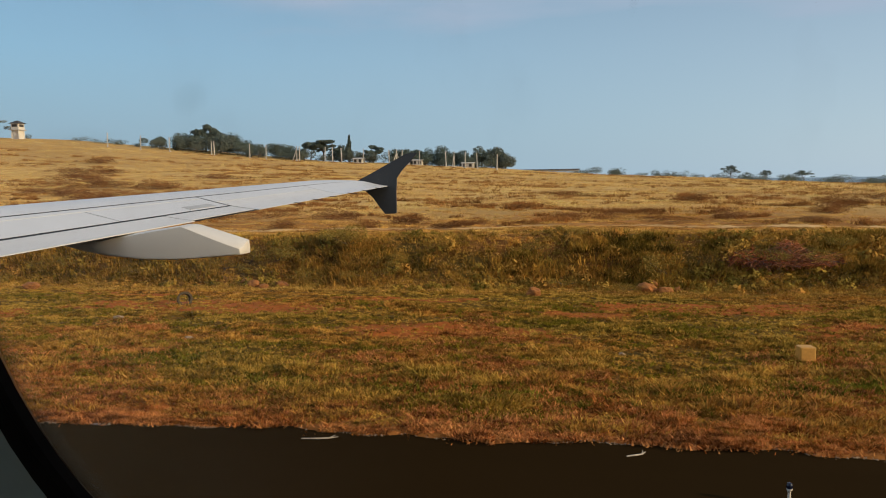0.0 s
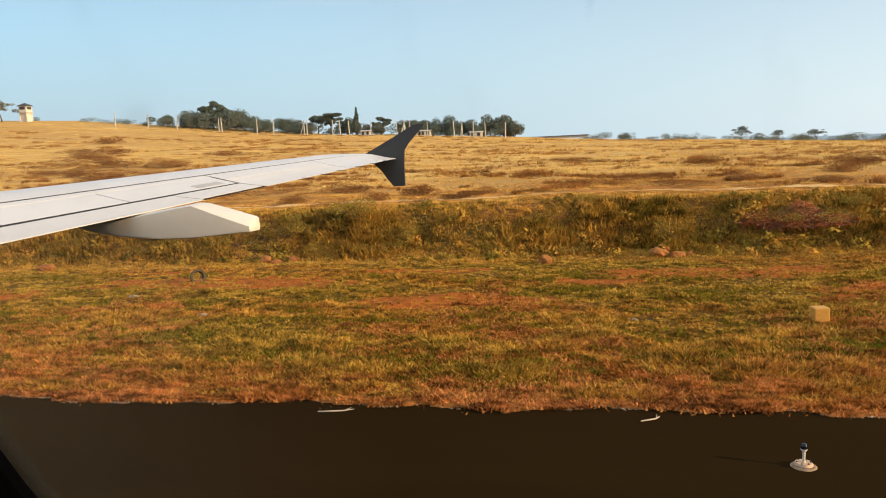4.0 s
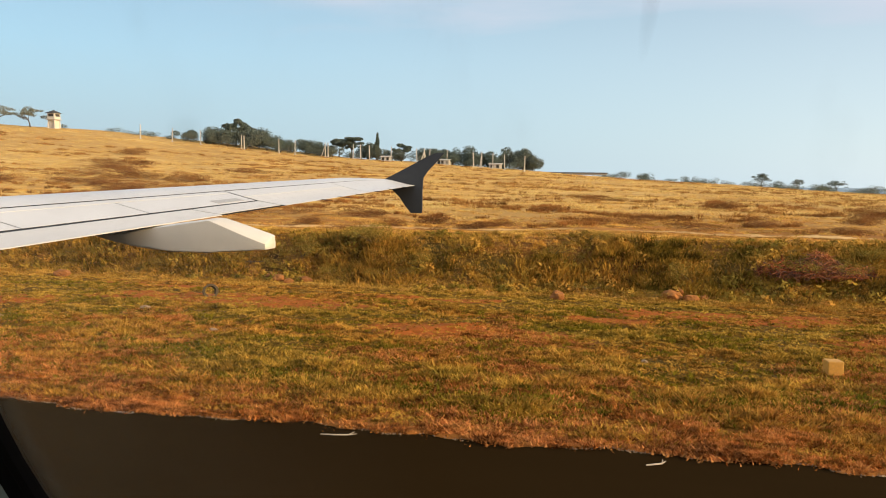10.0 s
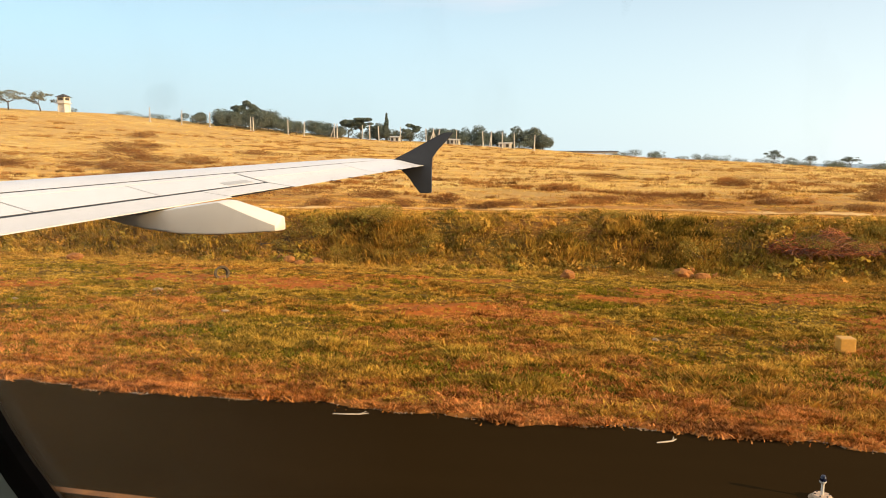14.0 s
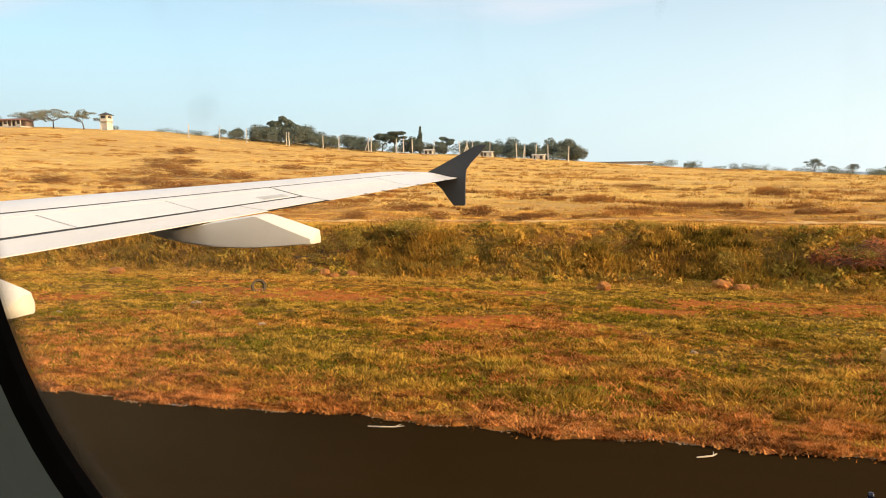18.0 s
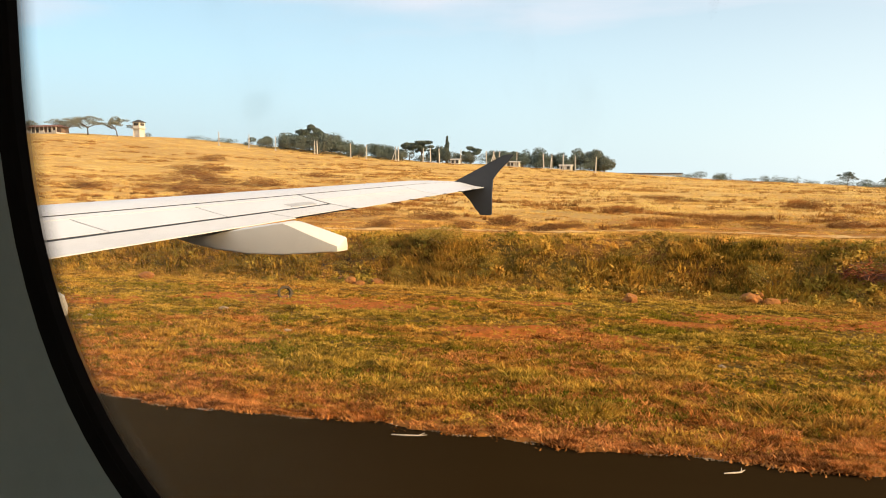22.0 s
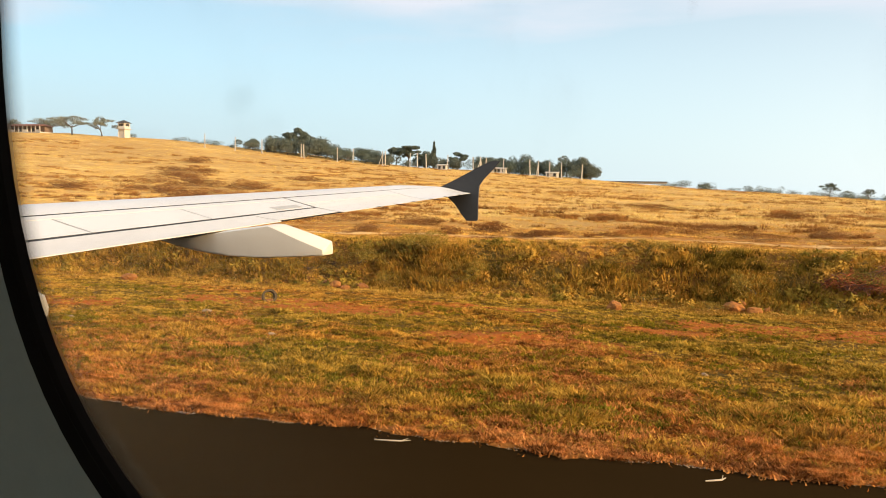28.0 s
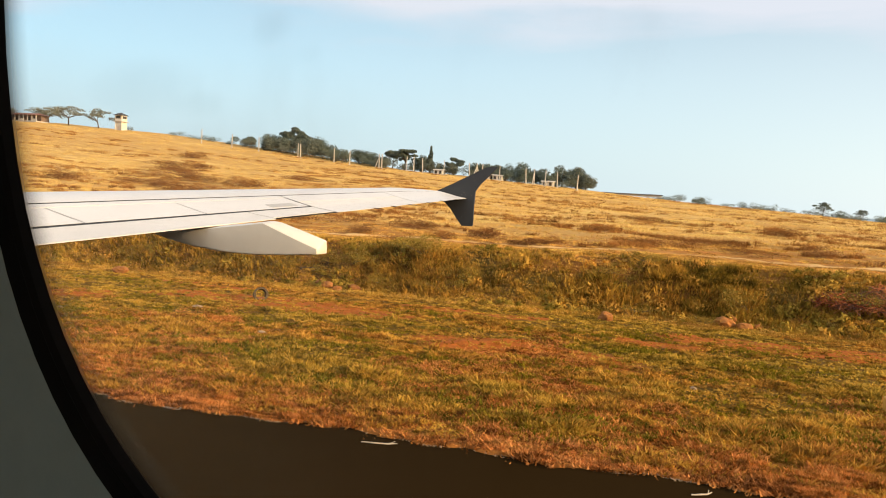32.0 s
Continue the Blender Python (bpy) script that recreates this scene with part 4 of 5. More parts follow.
x, y = drifts(330, 60, 56, 225, 1.0, 2.2, 0.34, (0.4, 1.4))
keep = (x < -0.28 * y) | (rng.uniform(0, 1, len(x)) < 0.7)
x, y = x[keep], y[keep]
f = y / 40
grow(x, y, 5, 0.08 * f ** 0.4, 0.27 * f ** 0.4, 0.030 * f ** 0.8, 0.07 * f, 1.4 + 0 * x, "dead_weeds", M_DEAD, "brown dead weeds in low streaks over the field")


# ---- trees and shrubs ----
def leaf_cloud(lobes, count, size, seed):
    """Small leaf blades spread near the skins of the lobes (centre, half axes)."""
    r = np.random.default_rng(seed)
    vol = np.array([l[3] * l[4] * l[5] for l in lobes]) ** 0.67
    which = r.choice(len(lobes), count, p=vol / vol.sum())
    lob = np.array(lobes)[which]
    d = r.normal(0, 1, (count, 3))
    d /= np.linalg.norm(d, axis=1)[:, None]
    rad = r.uniform(0.25, 1.08, count) ** 0.5
    p = lob[:, :3] + d * lob[:, 3:] * rad[:, None]
    a, b = r.normal(0, 1, (count, 3)), r.normal(0, 1, (count, 3))
    a /= np.linalg.norm(a, axis=1)[:, None]
    b -= a * (a * b).sum(1)[:, None]
    b /= np.linalg.norm(b, axis=1)[:, None]
    s = size * r.uniform(0.5, 1.3, count)[:, None]
    v = np.stack([p - a * s, p + b * s * 0.55, p + a * s, p - b * s * 0.55], 1).reshape(-1, 3)
    i = np.arange(count)[:, None] * 4
    t = np.concatenate([i + [0, 1, 2], i + [0, 2, 3]])
    return v, t


def tree(form, h, w, seed, at, label, name="tree", leaf=None, count=1500, group="trees on the ridge"):
    r = random.Random(seed)
    t = blank(name, at, label, "tree" if name == "tree" else "shrub", group)
    lobes, limbs = [], []
    if form == "dome":
        stem = h * 0.3
        for k in range(15):
            q, d = r.uniform(0, 6.28), r.uniform(0.1, 0.8) * w
            z = h * r.uniform(0.20, 0.70 - 0.25 * d / w)
            lobes.append((math.cos(q) * d, math.sin(q) * d, z, w * r.uniform(0.32, 0.52), w * r.uniform(0.32, 0.52), h * r.uniform(0.2, 0.3)))
    elif form == "umbrella":
        stem = h * 0.4
        for k in range(19):
            q, d = r.uniform(0, 6.28), r.uniform(0.1, 1.05) * w
            lobes.append((math.cos(q) * d, math.sin(q) * d, h * (r.uniform(0.62, 0.95) - 0.16 * d / w), w * r.uniform(0.16, 0.40), w * r.uniform(0.16, 0.40), h * r.uniform(0.04, 0.10)))
    elif form == "spire":
        stem = h * 0.2
        for k in range(8):
            u = k / 7
            lobes.append((r.uniform(-0.1, 0.1) * w + 0.05 * h * u, r.uniform(-0.1, 0.1) * w, h * (0.2 + 0.75 * u), w * (1.0 - 0.8 * u), w * (1.0 - 0.8 * u), h * 0.1))
    else:
        stem = h * 0.15
        for k in range(7):
            q, d = r.uniform(0, 6.28), r.uniform(0.1, 0.75) * w
            lobes.append((math.cos(q) * d, math.sin(q) * d, h * r.uniform(0.25, 0.62), w * r.uniform(0.22, 0.45), w * r.uniform(0.22, 0.45), h * r.uniform(0.18, 0.34)))
    bend = (r.uniform(-0.1, 0.1) * h, r.uniform(-0.1, 0.1) * h)
    thick = max(0.03, h * 0.028)
    top = Vector((bend[0], bend[1], stem))
    trunk = tube([(0, 0, -0.3), (bend[0] * 0.4, bend[1] * 0.4, stem * 0.5), top], [thick * 1.3, thick, thick * 0.8], 7)
    for l in lobes[:6]:
        end = Vector(l[:3])
        trunk = tube([top - Vector((0, 0, 0.05 * h)), (top + end) / 2 + Vector((0, 0, -0.03 * h)), end], [thick * 0.6, thick * 0.4, thick * 0.15], 5, trunk)
    part("trunk", trunk, M_BARK, t, "", True)
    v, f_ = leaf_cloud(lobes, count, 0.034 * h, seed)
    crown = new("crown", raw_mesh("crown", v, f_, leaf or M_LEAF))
    crown.parent = t
    return t


def ridge(x, y=238.0):
    return (x, y, float(land(x, y)) - 0.1)


DOME = "dark green dome-crowned tree on the ridge behind the fence posts"
wood = [("bush", 4.6, 4.0, -143, 0), ("dome", 6.4, 4.4, -134, 4), ("dome", 8.2, 5.0, -128.5, -2), ("umbrella", 9.8, 3.6, -125.5, 3), ("dome", 8.6, 5.6, -122, 5), ("dome", 7.6, 5.8, -115.5, 0), ("dome", 6.4, 5.0, -109.5, 3),
        ("dome", 6.2, 3.6, -98, 3), ("dome", 5.2, 3.4, -93, 0), ("umbrella", 6.4, 3.2, -88, 5), ("umbrella", 7.8, 4.0, -82, 0), ("dome", 6.4, 3.0, -77, 4), ("spire", 8.3, 1.2, -73, 0), ("bush", 4.4, 3.4, -69, 4),
        ("umbrella", 6.0, 3.0, -65, 2), ("dome", 5.6, 3.2, -58, 6), ("dome", 6.4, 3.6, -53, 0), ("dome", 6.8, 3.4, -48, 5), ("dome", 7.2, 3.8, -42, 0), ("dome", 6.2, 3.4, -36, 4), ("dome", 7.6, 3.6, -28, 0), ("dome", 7.9, 3.2, -24, 3), ("dome", 6.0, 2.8, -20.5, 0)]
WORDS = {"dome": DOME, "umbrella": "flat-topped acacia standing among the ridge trees", "spire": "narrow dark cypress leaning above the other trees", "bush": "low dark green thicket at the foot of the ridge trees"}
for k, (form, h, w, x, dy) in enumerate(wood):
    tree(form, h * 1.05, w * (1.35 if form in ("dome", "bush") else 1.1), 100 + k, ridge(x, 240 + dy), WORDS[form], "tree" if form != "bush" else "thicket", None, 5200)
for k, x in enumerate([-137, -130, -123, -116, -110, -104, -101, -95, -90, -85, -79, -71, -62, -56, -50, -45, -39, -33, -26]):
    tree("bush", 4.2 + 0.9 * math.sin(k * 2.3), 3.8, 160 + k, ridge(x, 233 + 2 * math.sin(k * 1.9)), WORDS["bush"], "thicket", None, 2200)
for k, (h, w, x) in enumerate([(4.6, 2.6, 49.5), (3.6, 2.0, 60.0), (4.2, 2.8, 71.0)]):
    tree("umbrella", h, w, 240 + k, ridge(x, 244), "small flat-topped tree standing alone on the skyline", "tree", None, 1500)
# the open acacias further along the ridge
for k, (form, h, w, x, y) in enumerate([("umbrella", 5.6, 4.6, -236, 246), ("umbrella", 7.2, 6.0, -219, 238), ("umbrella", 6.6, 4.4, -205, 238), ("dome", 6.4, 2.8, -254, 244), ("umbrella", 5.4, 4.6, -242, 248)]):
    tree(form, h * 1.15, w * 1.15, 200 + k, ridge(x, y), "thin flat-topped acacia standing alone on the ridge", "tree", M_HAZYLEAF, 1700)
for k, (h, w, x, y) in enumerate([(1.8, 2.6, -200, 246), (1.6, 3.0, -166, 244), (2.2, 3.4, -158, 243), (1.6, 3.0, -176, 246), (1.7, 2.6, -150, 240), (1.4, 2.4, 4, 238), (1.8, 2.2, 14, 240), (1.2, 3.4, 22, 236), (1.5, 3.0, 31, 242),
                                  (1.4, 3.6, 39, 238), (2.3, 3.8, 47, 240), (1.8, 4.2, 56, 236), (2.0, 4.6, 66, 236), (2.4, 5.0, 76, 232), (2.2, 4.6, 87, 228), (2.6, 5.4, 98, 228), (1.6, 3.6, 61, 222), (1.4, 4.0, 82, 215)]):
    gx_, gy_, gz_ = ridge(x, y)
    tree("bush", h * 1.7, w * 1.3, 300 + k, (gx_, gy_, gz_ - 0.3 * h), "low grey-green scrub bush on the skyline", "scrub_bush", None, 1500, "scrub along the skyline")

for k in (0, 1, 3, 4, 7, 8, 9, 12, 14, 15, 17, 18, 19, 21, 23, 24, 25, 26, 28, 29, 30, 31, 32, 33):
    x = 2 + k * 3.9 + 2.6 * math.sin(k * 2.7)
    gx_, gy_, gz_ = ridge(x, 255 + 3 * math.sin(k * 1.3))
    tree("bush", 2.5 + 0.9 * math.sin(k * 1.9) + 0.045 * k, 4.4 + 0.05 * k, 340 + k, (gx_, gy_, gz_ - 0.4), "low grey-green scrub bush on the skyline", "scrub_bush", None, 1500, "scrub along the skyline")

M_BUSH = blade_material("bank_bush_leaf", [(0.241, 0.190, 0.032), (0.402, 0.276, 0.053), (0.167, 0.138, 0.023), (0.460, 0.265, 0.057)], 0.6, 0.18, 1.6)
for k, (h, w, x, y) in enumerate([(1.3, 0.9, -13.2, 32.0), (1.5, 1.0, -9.8, 32.4), (1.2, 0.9, -7.6, 32.0), (0.8, 0.7, 0.2, 33.2), (1.3, 1.0, 3.8, 31.6), (1.1, 0.9, 7.8, 32.0), (1.2, 1.1, -17.5, 32.4), (1.0, 1.0, -21.8, 32.0), (0.9, 0.8, 10.6, 32.2), (1.2, 1.2, -26.5, 32.3), (0.8, 0.7, -1.8, 32.6), (0.7, 0.9, -11.4, 31.4), (0.9, 1.0, -15.4, 31.6), (0.7, 0.8, -19.8, 31.4), (0.5, 0.6, 2.2, 30.6), (0.5, 0.7, 6.2, 30.6), (1.0, 1.2, 9.4, 31.8), (0.9, 1.1, 13.2, 32.0), (0.7, 0.9, -24.2, 31.6), (0.8, 0.9, -29.6, 32.0), (1.0, 1.0, -33.0, 32.4), (0.6, 0.8, -0.2, 31.2), (0.7, 0.8, -8.6, 31.2), (0.9, 0.9, 16.0, 32.2)]):
    tree("bush", h * 0.85, w * 1.7, 400 + k, (x, y - 0.5, float(land(x, y - 0.5)) - 0.08), "scrubby olive-brown bush growing on the bank", "bank_bush", M_BUSH, 2200, "bushes on the bank")
M_DRY = blade_material("dry_scrub_leaf", [(0.24, 0.105, 0.034), (0.11, 0.050, 0.018), (0.19, 0.105, 0.030), (0.34, 0.15, 0.044)], 0.5, 0.12, 1.2)
dry = [tree("bush", 0.85, 1.9, 470, (-9.0, 41.0, float(land(-9.0, 41.0)) - 0.1), "low dry brown scrub mound on the field", "dry_scrub", M_DRY, 3800, "dry scrub on the field"),
       tree("bush", 0.7, 2.4, 471, (4.5, 40.4, float(land(4.5, 40.4)) - 0.1), "low dry brown scrub mound on the field", "dry_scrub", M_DRY, 3800, "dry scrub on the field")]
for k, (x, y, s) in enumerate([(-5.5, 40.2, 0.8), (0.5, 41.4, 1.0), (8.5, 42.0, 0.9), (12.5, 40.0, 0.8), (-14.0, 43.5, 1.1), (-19.5, 47.0, 1.3), (-23.0, 46.0, 1.2), (-30.0, 53.0, 1.5), (-34.0, 60.0, 1.9), (-50.0, 74.0, 2.0), (-56.0, 75.0, 1.8), (-62.0, 80.0, 2.2), (-46.0, 66.0, 1.6), (-72.0, 95.0, 2.2), (-66.0, 96.0, 2.0),
                               (2.5, 46.0, 1.0), (15.0, 47.0, 1.1), (-3.0, 52.0, 1.0), (18.5, 55.0, 1.3), (-98.0, 135.0, 2.6), (-88.0, 130.0, 2.4), (26.0, 70.0, 1.4), (10.0, 62.0, 1.2), (-1.0, 75.0, 1.3), (-110.0, 160.0, 2.6), (-40.0, 58.0, 1.7), (-43.5, 60.0, 1.5), (-58.0, 88.0, 2.4), (-53.0, 90.0, 2.2), (-80.0, 112.0, 2.8), (-84.0, 116.0, 2.4), (-60.0, 118.0, 2.4), (-36.0, 80.0, 1.6), (-28.0, 92.0, 1.8), (-70.0, 75.0, 2.0),
                               (-12.5, 36.2, 0.6), (-10.6, 38.4, 0.75), (-8.2, 36.4, 0.5), (-6.4, 38.6, 0.7), (-2.6, 38.8, 0.6), (-15.8, 38.8, 0.8)]):
    copy_thing(dry[k % 2], pose(x, y, float(land(x, y)) - 0.12 * s, 0, 0, k * 47) @ Matrix.Diagonal((s * 1.3, s * 0.8, s * 1.0, 1)))


def brush_heap(at):
    """A tipped load of cut reddish branches leaning against the bank."""
    r = random.Random(451)
    t = blank("brush_heap", at, "tipped heap of dry reddish-brown cut branches on the bank", "brushwood")
    for k in range(9):
        bm = bmesh.new()
        for j in range(140):
            q, d = r.uniform(0, 6.28), r.random() ** 0.6
            px, py = math.cos(q) * d * 2.2, math.sin(q) * d * 0.8
            pz = r.uniform(0.0, 1.0) * (0.7 * (1 - d ** 1.6) * (0.75 + 0.35 * math.sin(px * 3.1 + 1)) + 0.1) + 0.25 * (py + 0.8)
            way = Vector((r.uniform(-1, 1), r.uniform(-0.6, 0.6), r.uniform(-0.35, 0.75))).normalized() * r.uniform(0.10, 0.36)
            p = Vector((px, py, pz))
            bend = Vector((r.uniform(-0.06, 0.06), r.uniform(-0.06, 0.06), r.uniform(-0.02, 0.08)))
            w = r.uniform(0.008, 0.020)
            tube([p - way, p + bend, p + way], [w, w * 0.8, w * 0.3], 4, bm)
        part("branches", bm, M_RUST if k % 3 else M_TWIG, t)
    return t


M_TWIG = simple("dry_twig", (0.20, 0.10, 0.06), (0.10, 0.05, 0.032), 0.95, scale=3, bump=0)
brush_heap((8.4, 31.2, float(land(8.4, 31.2)) - 0.1))


# ---- posts, buildings on the ridge ----
def post(at):
    p = blank("fence_post", at, "tall pale concrete fence post on the ridge", "post", "fence posts")
    bm = bmesh.new()
    a = bmesh.ops.create_cube(bm, size=1, matrix=Matrix.LocRotScale((0, 0, 2.2), None, (0.29, 0.28, 5.0)))
    for v in a["verts"]:
        if v.co.z > 3:
            v.co.x *= 0.7
            v.co.y *= 0.7
    part("shaft", bm, M_CONCRETE, p)
    part("cap", box(0.32, 0.30, 0.14, (0, 0, 4.72), 0.03), M_CONCRETE, p)
    part("footing", box(0.9, 0.8, 0.25, (0, 0, 0.05), 0.04), M_CONCRETE, p)
    return p


first = post(ridge(-129.6, 226))
spots = [-140, -115.5, -113.2, -101.7, -96.7, -84.4, -76.5, -74.3, -70.5, -64, -55.8, -51.3, -45.9, -37.7, -31.5, -27.9, -22.0, -151]
for k, x in enumerate(spots):
    c = copy_thing(first, pose(*ridge(x, 226 + 1.5 * math.sin(k * 2.1)), 2 * math.sin(k * 3.3), 2.5 * math.cos(k * 1.7), k * 31))


for k, x in enumerate((-86.2, -53.4, -35.2)):
    corner = copy_thing(first, pose(*ridge(x, 227), 0, 0, 40 * k))
    tagged(corner, "pale concrete corner post with a leaning strut on the ridge")
    for side in (-1, 1)[: 1 + k % 2]:
        part("strut", tube([(side * 1.5, 0.1, -0.2), (side * 0.1, 0.05, 3.6)], [0.14, 0.12], 6), M_CONCRETE, corner)


def house(at, w, d, h, roof_mat, wall_mat, n, label, pitch=1.2, name="house"):
    t = blank(name, at, label, "building")
    part("wall", box(w, d, h, (0, 0, h / 2)), wall_mat, t)
    bm = bmesh.new()
    e = 0.35
    vs = [bm.verts.new(c) for c in [(-w / 2 - e, -d / 2 - e, h), (w / 2 + e, -d / 2 - e, h), (w / 2 + e, d / 2 + e, h), (-w / 2 - e, d / 2 + e, h), (-w / 2 - e, 0, h + pitch), (w / 2 + e, 0, h + pitch)]]
    for q in ((0, 1, 5, 4), (2, 3, 4, 5), (0, 4, 3), (1, 2, 5), (3, 2, 1, 0)):
        bm.faces.new([vs[i] for i in q])
    part("roof", bm, roof_mat, t)
    for k in range(n):
        x = -w / 2 + (k + 0.5) * w / n
        win = part("window", box(min(1.2, w / n * 0.5), 0.12, 1.0, (x, -d / 2 - 0.03, h * 0.55)), M_DARK, t, "dark window opening")
        part("sill", box(min(1.4, w / n * 0.6), 0.2, 0.1, (x, -d / 2 - 0.08, h * 0.55 - 0.55)), wall_mat, win)
    return t


def veranda_house(at, w, d, h):
    """A long low block with a deep veranda: a dark recess behind white columns under a sagging red roof."""
    t = blank("house", at, "long low building with white veranda columns and a rust-red roof", "building")
    part("wall", box(w, d * 0.6, h, (0, d * 0.2, h / 2)), M_SHADEDWALL, t, "brown shaded rear wall of the veranda")
    part("plinth", box(w + 0.6, d + 0.4, 0.5, (0, 0, 0.0), 0.04), M_CONCRETE, t)
    for x in (-0.36, -0.2, -0.02, 0.16, 0.33):
        part("doorway", box(1.1, 0.12, 1.7, (x * w, -d * 0.1 - 0.03, 1.1)), M_DARK, t, "dark doorway")
    for k in range(9):
        x = -w / 2 + 0.3 + k * (w - 0.6) / 8
        part("column", box(0.34, 0.34, h - 0.2, (x, -d / 2 + 0.3, h / 2 + 0.1), 0.03), M_WHITEWALL, t)
    for x0, x1 in ((-0.5, -0.26), (0.02, 0.14), (0.38, 0.5)):
        part("parapet", box((x1 - x0) * w, 0.2, 0.85, ((x0 + x1) / 2 * w, -d / 2 + 0.3, 0.65)), M_WHITEWALL, t)
    bm = bmesh.new()
    e = 0.7
    low, top = h, h + 0.95
    vs = [bm.verts.new(c) for c in [(-w / 2 - e, -d / 2 - e, low), (w / 2 + e, -d / 2 - e, low), (w / 2 + e, d / 2 + e, low), (-w / 2 - e, d / 2 + e, low), (-w / 2 + 1.2, 0.2, top), (w / 2 - 1.2, 0.2, top)]]
    for q in ((0, 1, 5, 4), (2, 3, 4, 5), (0, 4, 3), (1, 2, 5), (3, 2, 1, 0)):
        bm.faces.new([vs[i] for i in q])
    part("roof", bm, M_TILE, t, "rust-red hipped roof")
    return t


# rear wall plaster, its colour browned for the veranda's shade
M_SHADEDWALL = simple("shaded_plaster", (0.30, 0.20, 0.14), (0.20, 0.13, 0.09), 0.9, scale=2)
veranda_house(ridge(-240, 238), 17.0, 6, 2.5)
house(ridge(-252, 241), 5, 5, 2.2, M_TILE, M_WHITEWALL, 2, "small white hut with a rust-red roof on the ridge", 0.8)
for x, w in ((-52, 4.2), (-47.5, 3.0), (-31.5, 3.6), (-67, 3.0)):
    house(ridge(x, 232), w, 3.5, 1.5, M_CONCRETE, M_WHITEWALL, 2, "small white outbuilding among the ridge trees", 0.4, "outbuilding")
# a long low wall, built with the house shape
house(ridge(-9, 246), 24, 3, 0.55, M_DARK, M_CONCRETE, 0, "long low grey wall with a dark top beside the ridge trees", 0.3, "ridge_wall")


def watch_tower(at):
    t = blank("watch_tower", at, "white watch tower with a dark hipped roof on the ridge", "tower")
    for sx in (-0.9, 0.9):
        for sy in (-0.9, 0.9):
            part("leg", tube([(sx * 1.1, sy * 1.1, -0.3), (sx, sy, 2.6)], [0.16, 0.14], 6), M_WHITEWALL, t)
    part("platform", box(2.7, 2.7, 0.22, (0, 0, 2.7), 0.03), M_CONCRETE, t)
    part("shaft", box(1.7, 1.7, 2.7, (0, 0, 1.3), 0.03), M_WHITEWALL, t, "stained white shaft between the legs")
    cab = part("cabin", box(2.1, 2.1, 1.7, (0, 0, 3.65), 0.03), M_WHITEWALL, t)
    for k in range(4):
        m = Matrix.Rotation(k * math.pi / 2, 4, "Z")
        bm = box(1.4, 0.1, 0.7, (0, -1.06, 3.9))
        bm.transform(m)
        part("window", bm, M_DARK, cab, "dark window band")
    bm = bmesh.new()
    bmesh.ops.create_cone(bm, cap_ends=True, segments=4, radius1=2.1, radius2=0.15, depth=0.9, matrix=Matrix.Translation((0, 0, 4.95)) @ Matrix.Rotation(math.pi / 4, 4, "Z"))
    part("roof", bm, M_DARK, t, "dark hipped roof")
    part("brace", tube([(-1.0, -1.0, 0.3), (0.95, -0.95, 2.4)], [0.06, 0.06], 5), M_WHITEWALL, t)
    part("brace", tube([(1.0, -1.0, 0.3), (-0.95, -0.95, 2.4)], [0.06, 0.06], 5), M_WHITEWALL, t)
    return t


watch_tower(ridge(-195, 238)).scale = (1.45, 1.45, 1.25)


# ---- small things on the verge and the taxiway ----
def rock(at, size, mat, label, seed, name="rock", group=""):
    bm = bmesh.new()
    bmesh.ops.create_icosphere(bm, subdivisions=3, radius=1)
    off = Vector((seed * 3.1, seed * 1.7, seed))
    for v in bm.verts:
        k = 1 + 0.35 * noise.noise(v.co * 1.3 + off) + 0.14 * noise.noise(v.co * 3.5 + off)
        v.co = Vector((v.co.x * size[0], v.co.y * size[1], v.co.z * size[2])) * k
    t = part(name, bm, mat, None)
    t.location = (at[0], at[1], float(land(at[0], at[1])) + size[2] * 0.35)
    return tagged(t, label, "rock", group)


rock((-1.4, 28.6), (0.26, 0.22, 0.24), M_ROCK, "round red boulder lying on the grass below the bank", 1, "boulder")
for k, (x, y, s) in enumerate([(3.0, 30.1, 0.30), (3.7, 30.0, 0.24), (4.2, 30.3, 0.20), (3.3, 30.6, 0.22), (-13.6, 30.0, 0.26), (-13.0, 29.8, 0.20), (-12.4, 30.1, 0.28), (-14.1, 30.4, 0.22), (-23.6, 29.0, 0.30)]):
    rock((x, y), (s * 1.2, s, s * 0.8), M_ROCK, "broken red rock at the foot of the bank", 2 + k, "rock", "red rocks at the bank foot")
for k, (x, y, s) in enumerate([(-10.6, 19.0, 0.10), (-3.2, 17.4, 0.07), (1.2, 18.2, 0.08), (-14.2, 21.2, 0.12), (5.2, 22.4, 0.1), (-8.2, 15.6, 0.06), (3.6, 15.9, 0.06), (-17.5, 18.8, 0.09)]):
    rock((x, y), (s * 1.3, s, s * 0.7), M_STONE, "small pale stone lying in the verge grass", 20 + k, "stone", "stones in the verge")


def marker_box(at):
    t = blank("marker_box", at, "yellow painted concrete marker block standing in the grass", "marker")
    part("block", box(0.42, 0.40, 0.46, (0, 0, 0.2), 0.03), M_SIGN, t)
    part("plinth", box(0.5, 0.48, 0.1, (0, 0, -0.035), 0.015), M_STONE, t)
    t.rotation_euler.z = radians(5)
    return t


marker_box((5.32, 17.9, float(land(5.32, 17.9)))).scale = (0.82, 0.82, 0.82)


M_RING = simple("dark_concrete", (0.12, 0.085, 0.04), (0.05, 0.036, 0.022), 0.95, scale=8, bump=0.01)


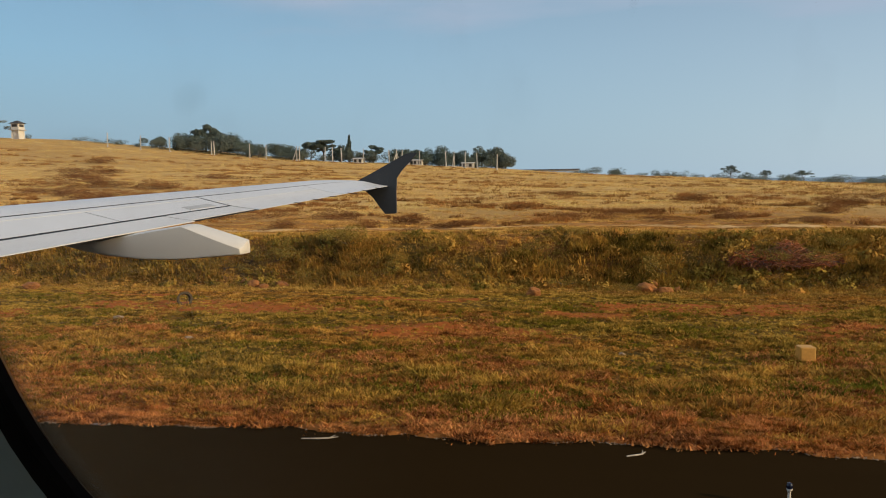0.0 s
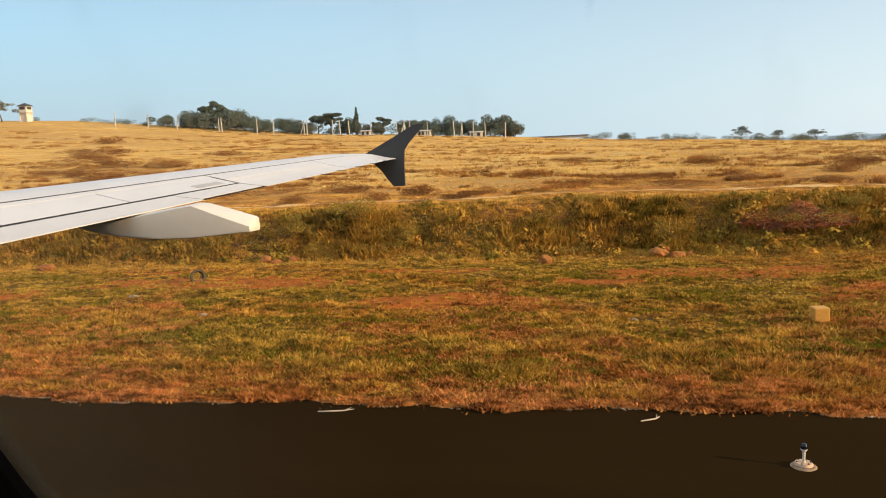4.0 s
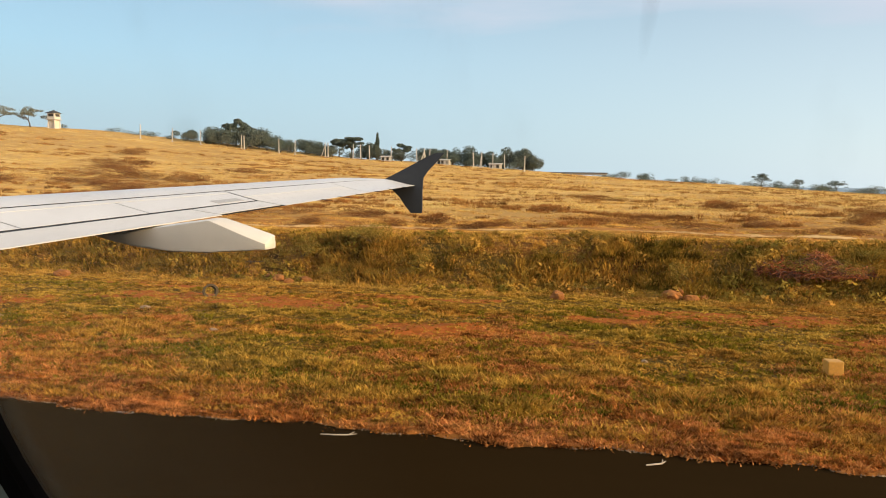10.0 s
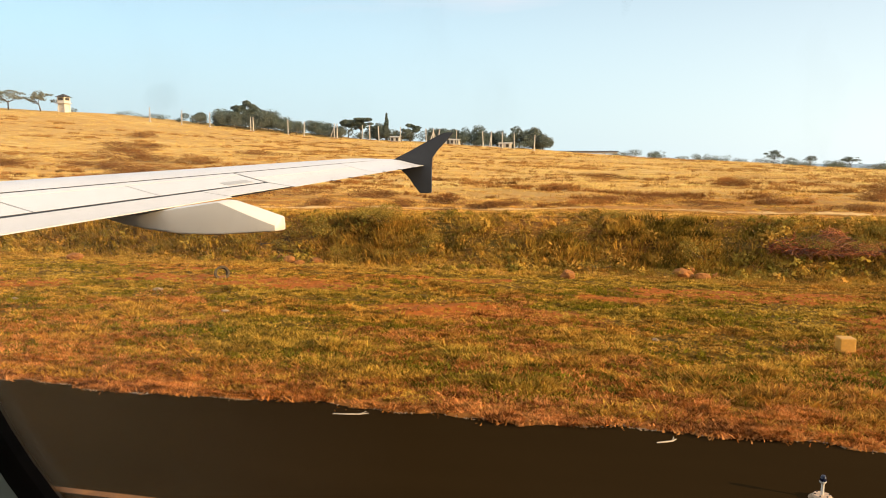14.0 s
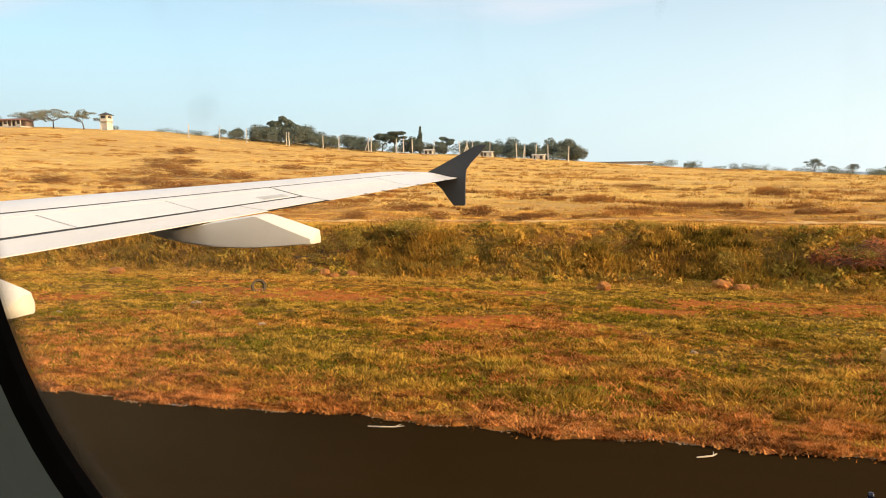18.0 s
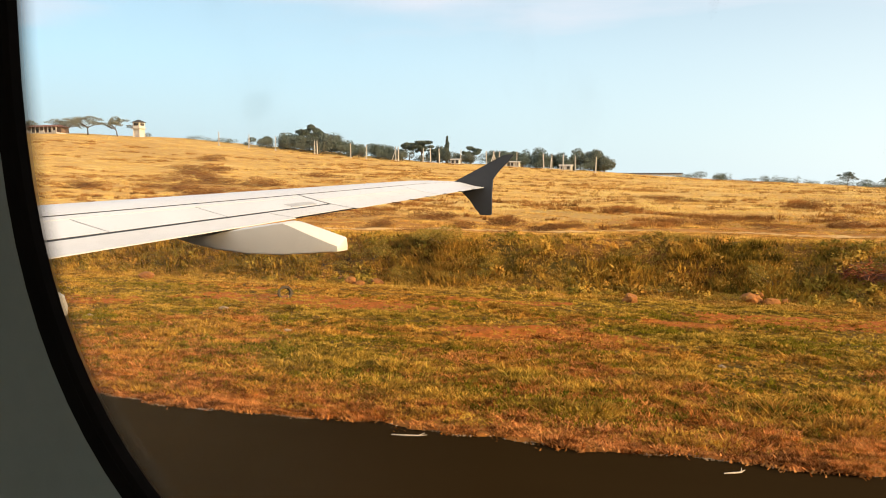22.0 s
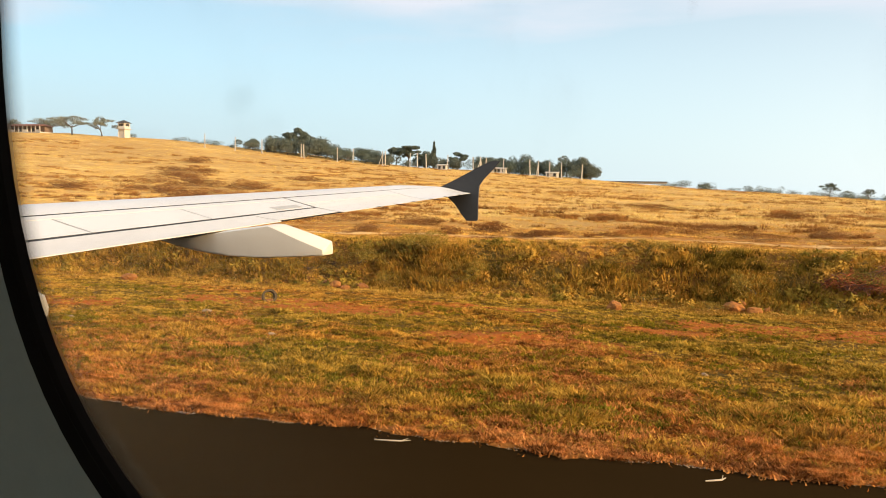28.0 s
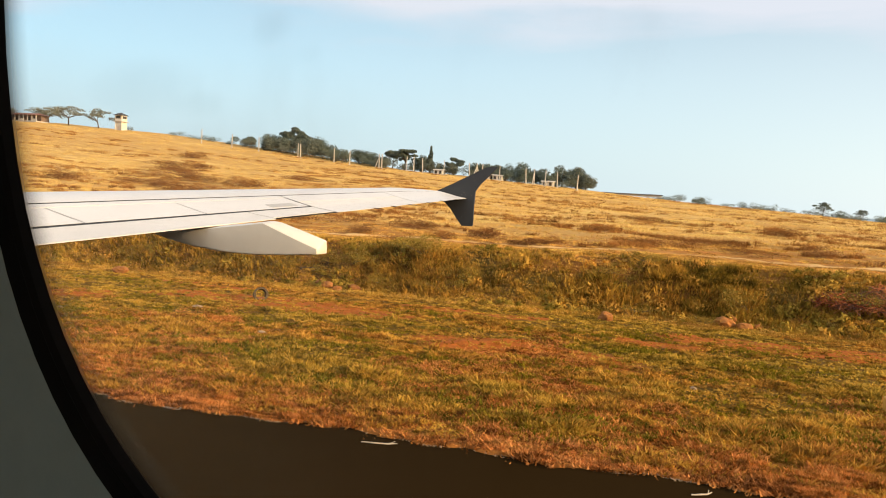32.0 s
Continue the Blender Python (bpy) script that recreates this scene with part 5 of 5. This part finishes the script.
def drain_ring(at):
    t = blank("drain_ring", at, "half-buried dark concrete drain ring on the verge", "pipe")
    bm = bmesh.new()
    n = 28
    loops = [[], [], [], []]
    for j in range(n):
        q = 2 * math.pi * j / n
        for l, (r, y) in zip(loops, ((0.35, -0.17), (0.33, 0.17), (0.23, 0.17), (0.25, -0.17))):
            l.append(bm.verts.new((math.cos(q) * r, y, math.sin(q) * r)))
    for k in range(4):
        for j in range(n):
            bm.faces.new((loops[k][j], loops[k][(j + 1) % n], loops[(k + 1) % 4][(j + 1) % n], loops[(k + 1) % 4][j]))
    part("ring", bm, M_RING, t)
    part("silt", box(0.42, 0.26, 0.12, (0, 0, -0.19), 0.03), M_SOIL, t, "red silt inside the ring")
    t.rotation_euler = (radians(-12), 0, radians(40))
    return t


drain_ring((-13.6, 24.2, float(land(-13.6, 24.2)) + 0.17)).scale = (0.76, 0.76, 0.76)


def edge_light(at):
    t = blank("taxiway_light", at, "white-stemmed taxiway edge light on a round pale base", "airfield light")
    bm = bmesh.new()
    bmesh.ops.create_cone(bm, cap_ends=True, segments=32, radius1=0.20, radius2=0.18, depth=0.02, matrix=Matrix.Translation((0, 0, 0.015)))
    part("pad", bm, M_STONE, t, "dusty concrete pad")
    bm = bmesh.new()
    bmesh.ops.create_cone(bm, cap_ends=True, segments=32, radius1=0.145, radius2=0.125, depth=0.04, matrix=Matrix.Translation((0, 0, 0.055)))
    part("base_plate", bm, M_LAMPDISC, t)
    for k in range(6):
        q = k * math.pi / 3
        part("bolt", tube([(math.cos(q) * 0.105, math.sin(q) * 0.105, 0.07), (math.cos(q) * 0.105, math.sin(q) * 0.105, 0.09)], [0.012, 0.012], 6), M_GAP, t)
    part("stem", tube([(0, 0, 0.07), (0, 0, 0.16), (0, 0, 0.26)], [0.028, 0.024, 0.026], 12), M_LAMPWHITE, t, "white painted stem")
    head = part("head", tube([(0, 0, 0.255), (0, 0, 0.275), (0, 0, 0.30)], [0.03, 0.048, 0.05], 16), M_LAMPWHITE, t)
    part("lens", tube([(0, 0, 0.30), (0, 0, 0.35), (0, 0, 0.385), (0, 0, 0.395)], [0.047, 0.05, 0.036, 0.012], 16), M_LENS, head, "dark blue glass lens")
    return t


edge_light((2.8, 10.0, 0.0)).scale = (0.82, 0.82, 0.82)


def stick(at, length, turn, seed):
    r = random.Random(seed)
    pts = [(-length / 2, 0, 0.012), (-length * 0.1, r.uniform(-0.02, 0.02), 0.02), (length * 0.25, r.uniform(-0.02, 0.03), 0.016), (length / 2, 0.05, 0.03)]
    bm = tube(pts, [0.010, 0.014, 0.012, 0.006], 7)
    bm = tube([pts[2], (length * 0.42, 0.09, 0.05)], [0.008, 0.004], 6, bm)
    t = part("stick", bm, M_STICK, None)
    t.location = at
    t.rotation_euler.z = turn
    return tagged(t, "bleached dry stick lying on the asphalt edge", "stick", "sticks on the taxiway edge")


stick((-4.2, 11.62, 0.0), 0.62, 0.1, 1)
stick((-8.4, 11.78, 0.0), 0.4, -0.2, 2)
stick((1.0, 11.55, 0.0), 0.35, 0.4, 3)

# pale crumbs of grit along the broken asphalt lip
n = 2600
gx_ = rng.uniform(-26, 12, n)
gy_ = lip(gx_) + rng.normal(0.0, 0.035, n)
keep = wave(gx_ * 5, 0 * gx_, 41) + rng.uniform(-0.5, 0.5, n) > -0.1
gx_, gy_ = gx_[keep], gy_[keep]
n = len(gx_)
s = rng.uniform(0.008, 0.028, n)
tet = np.array([(-1, -0.7, 0), (1, -0.6, 0), (0.1, 0.9, 0), (0, 0, 0.8)])
q = rng.uniform(0, 6.28, n)
rot = np.stack([np.stack([np.cos(q), -np.sin(q)], -1), np.stack([np.sin(q), np.cos(q)], -1)], 1)
v = np.repeat(tet[None], n, 0) * s[:, None, None]
v[:, :, :2] = np.einsum("nij,nkj->nki", rot, v[:, :, :2])
v += np.stack([gx_, gy_, np.full(n, 0.001)], -1)[:, None, :]
t4 = np.array([(0, 1, 3), (1, 2, 3), (2, 0, 3), (0, 2, 1)])
f4 = (np.arange(n)[:, None, None] * 4 + t4[None]).reshape(-1, 3)
M_GRIT = simple("pale_grit", (0.42, 0.29, 0.17), (0.26, 0.17, 0.10), 0.95, scale=10, bump=0)
tagged(new("edge_grit", raw_mesh("edge_grit", v.reshape(-1, 3), f4, M_GRIT)), "pale crumbs of grit along the asphalt edge", "gravel", kind="stuff")
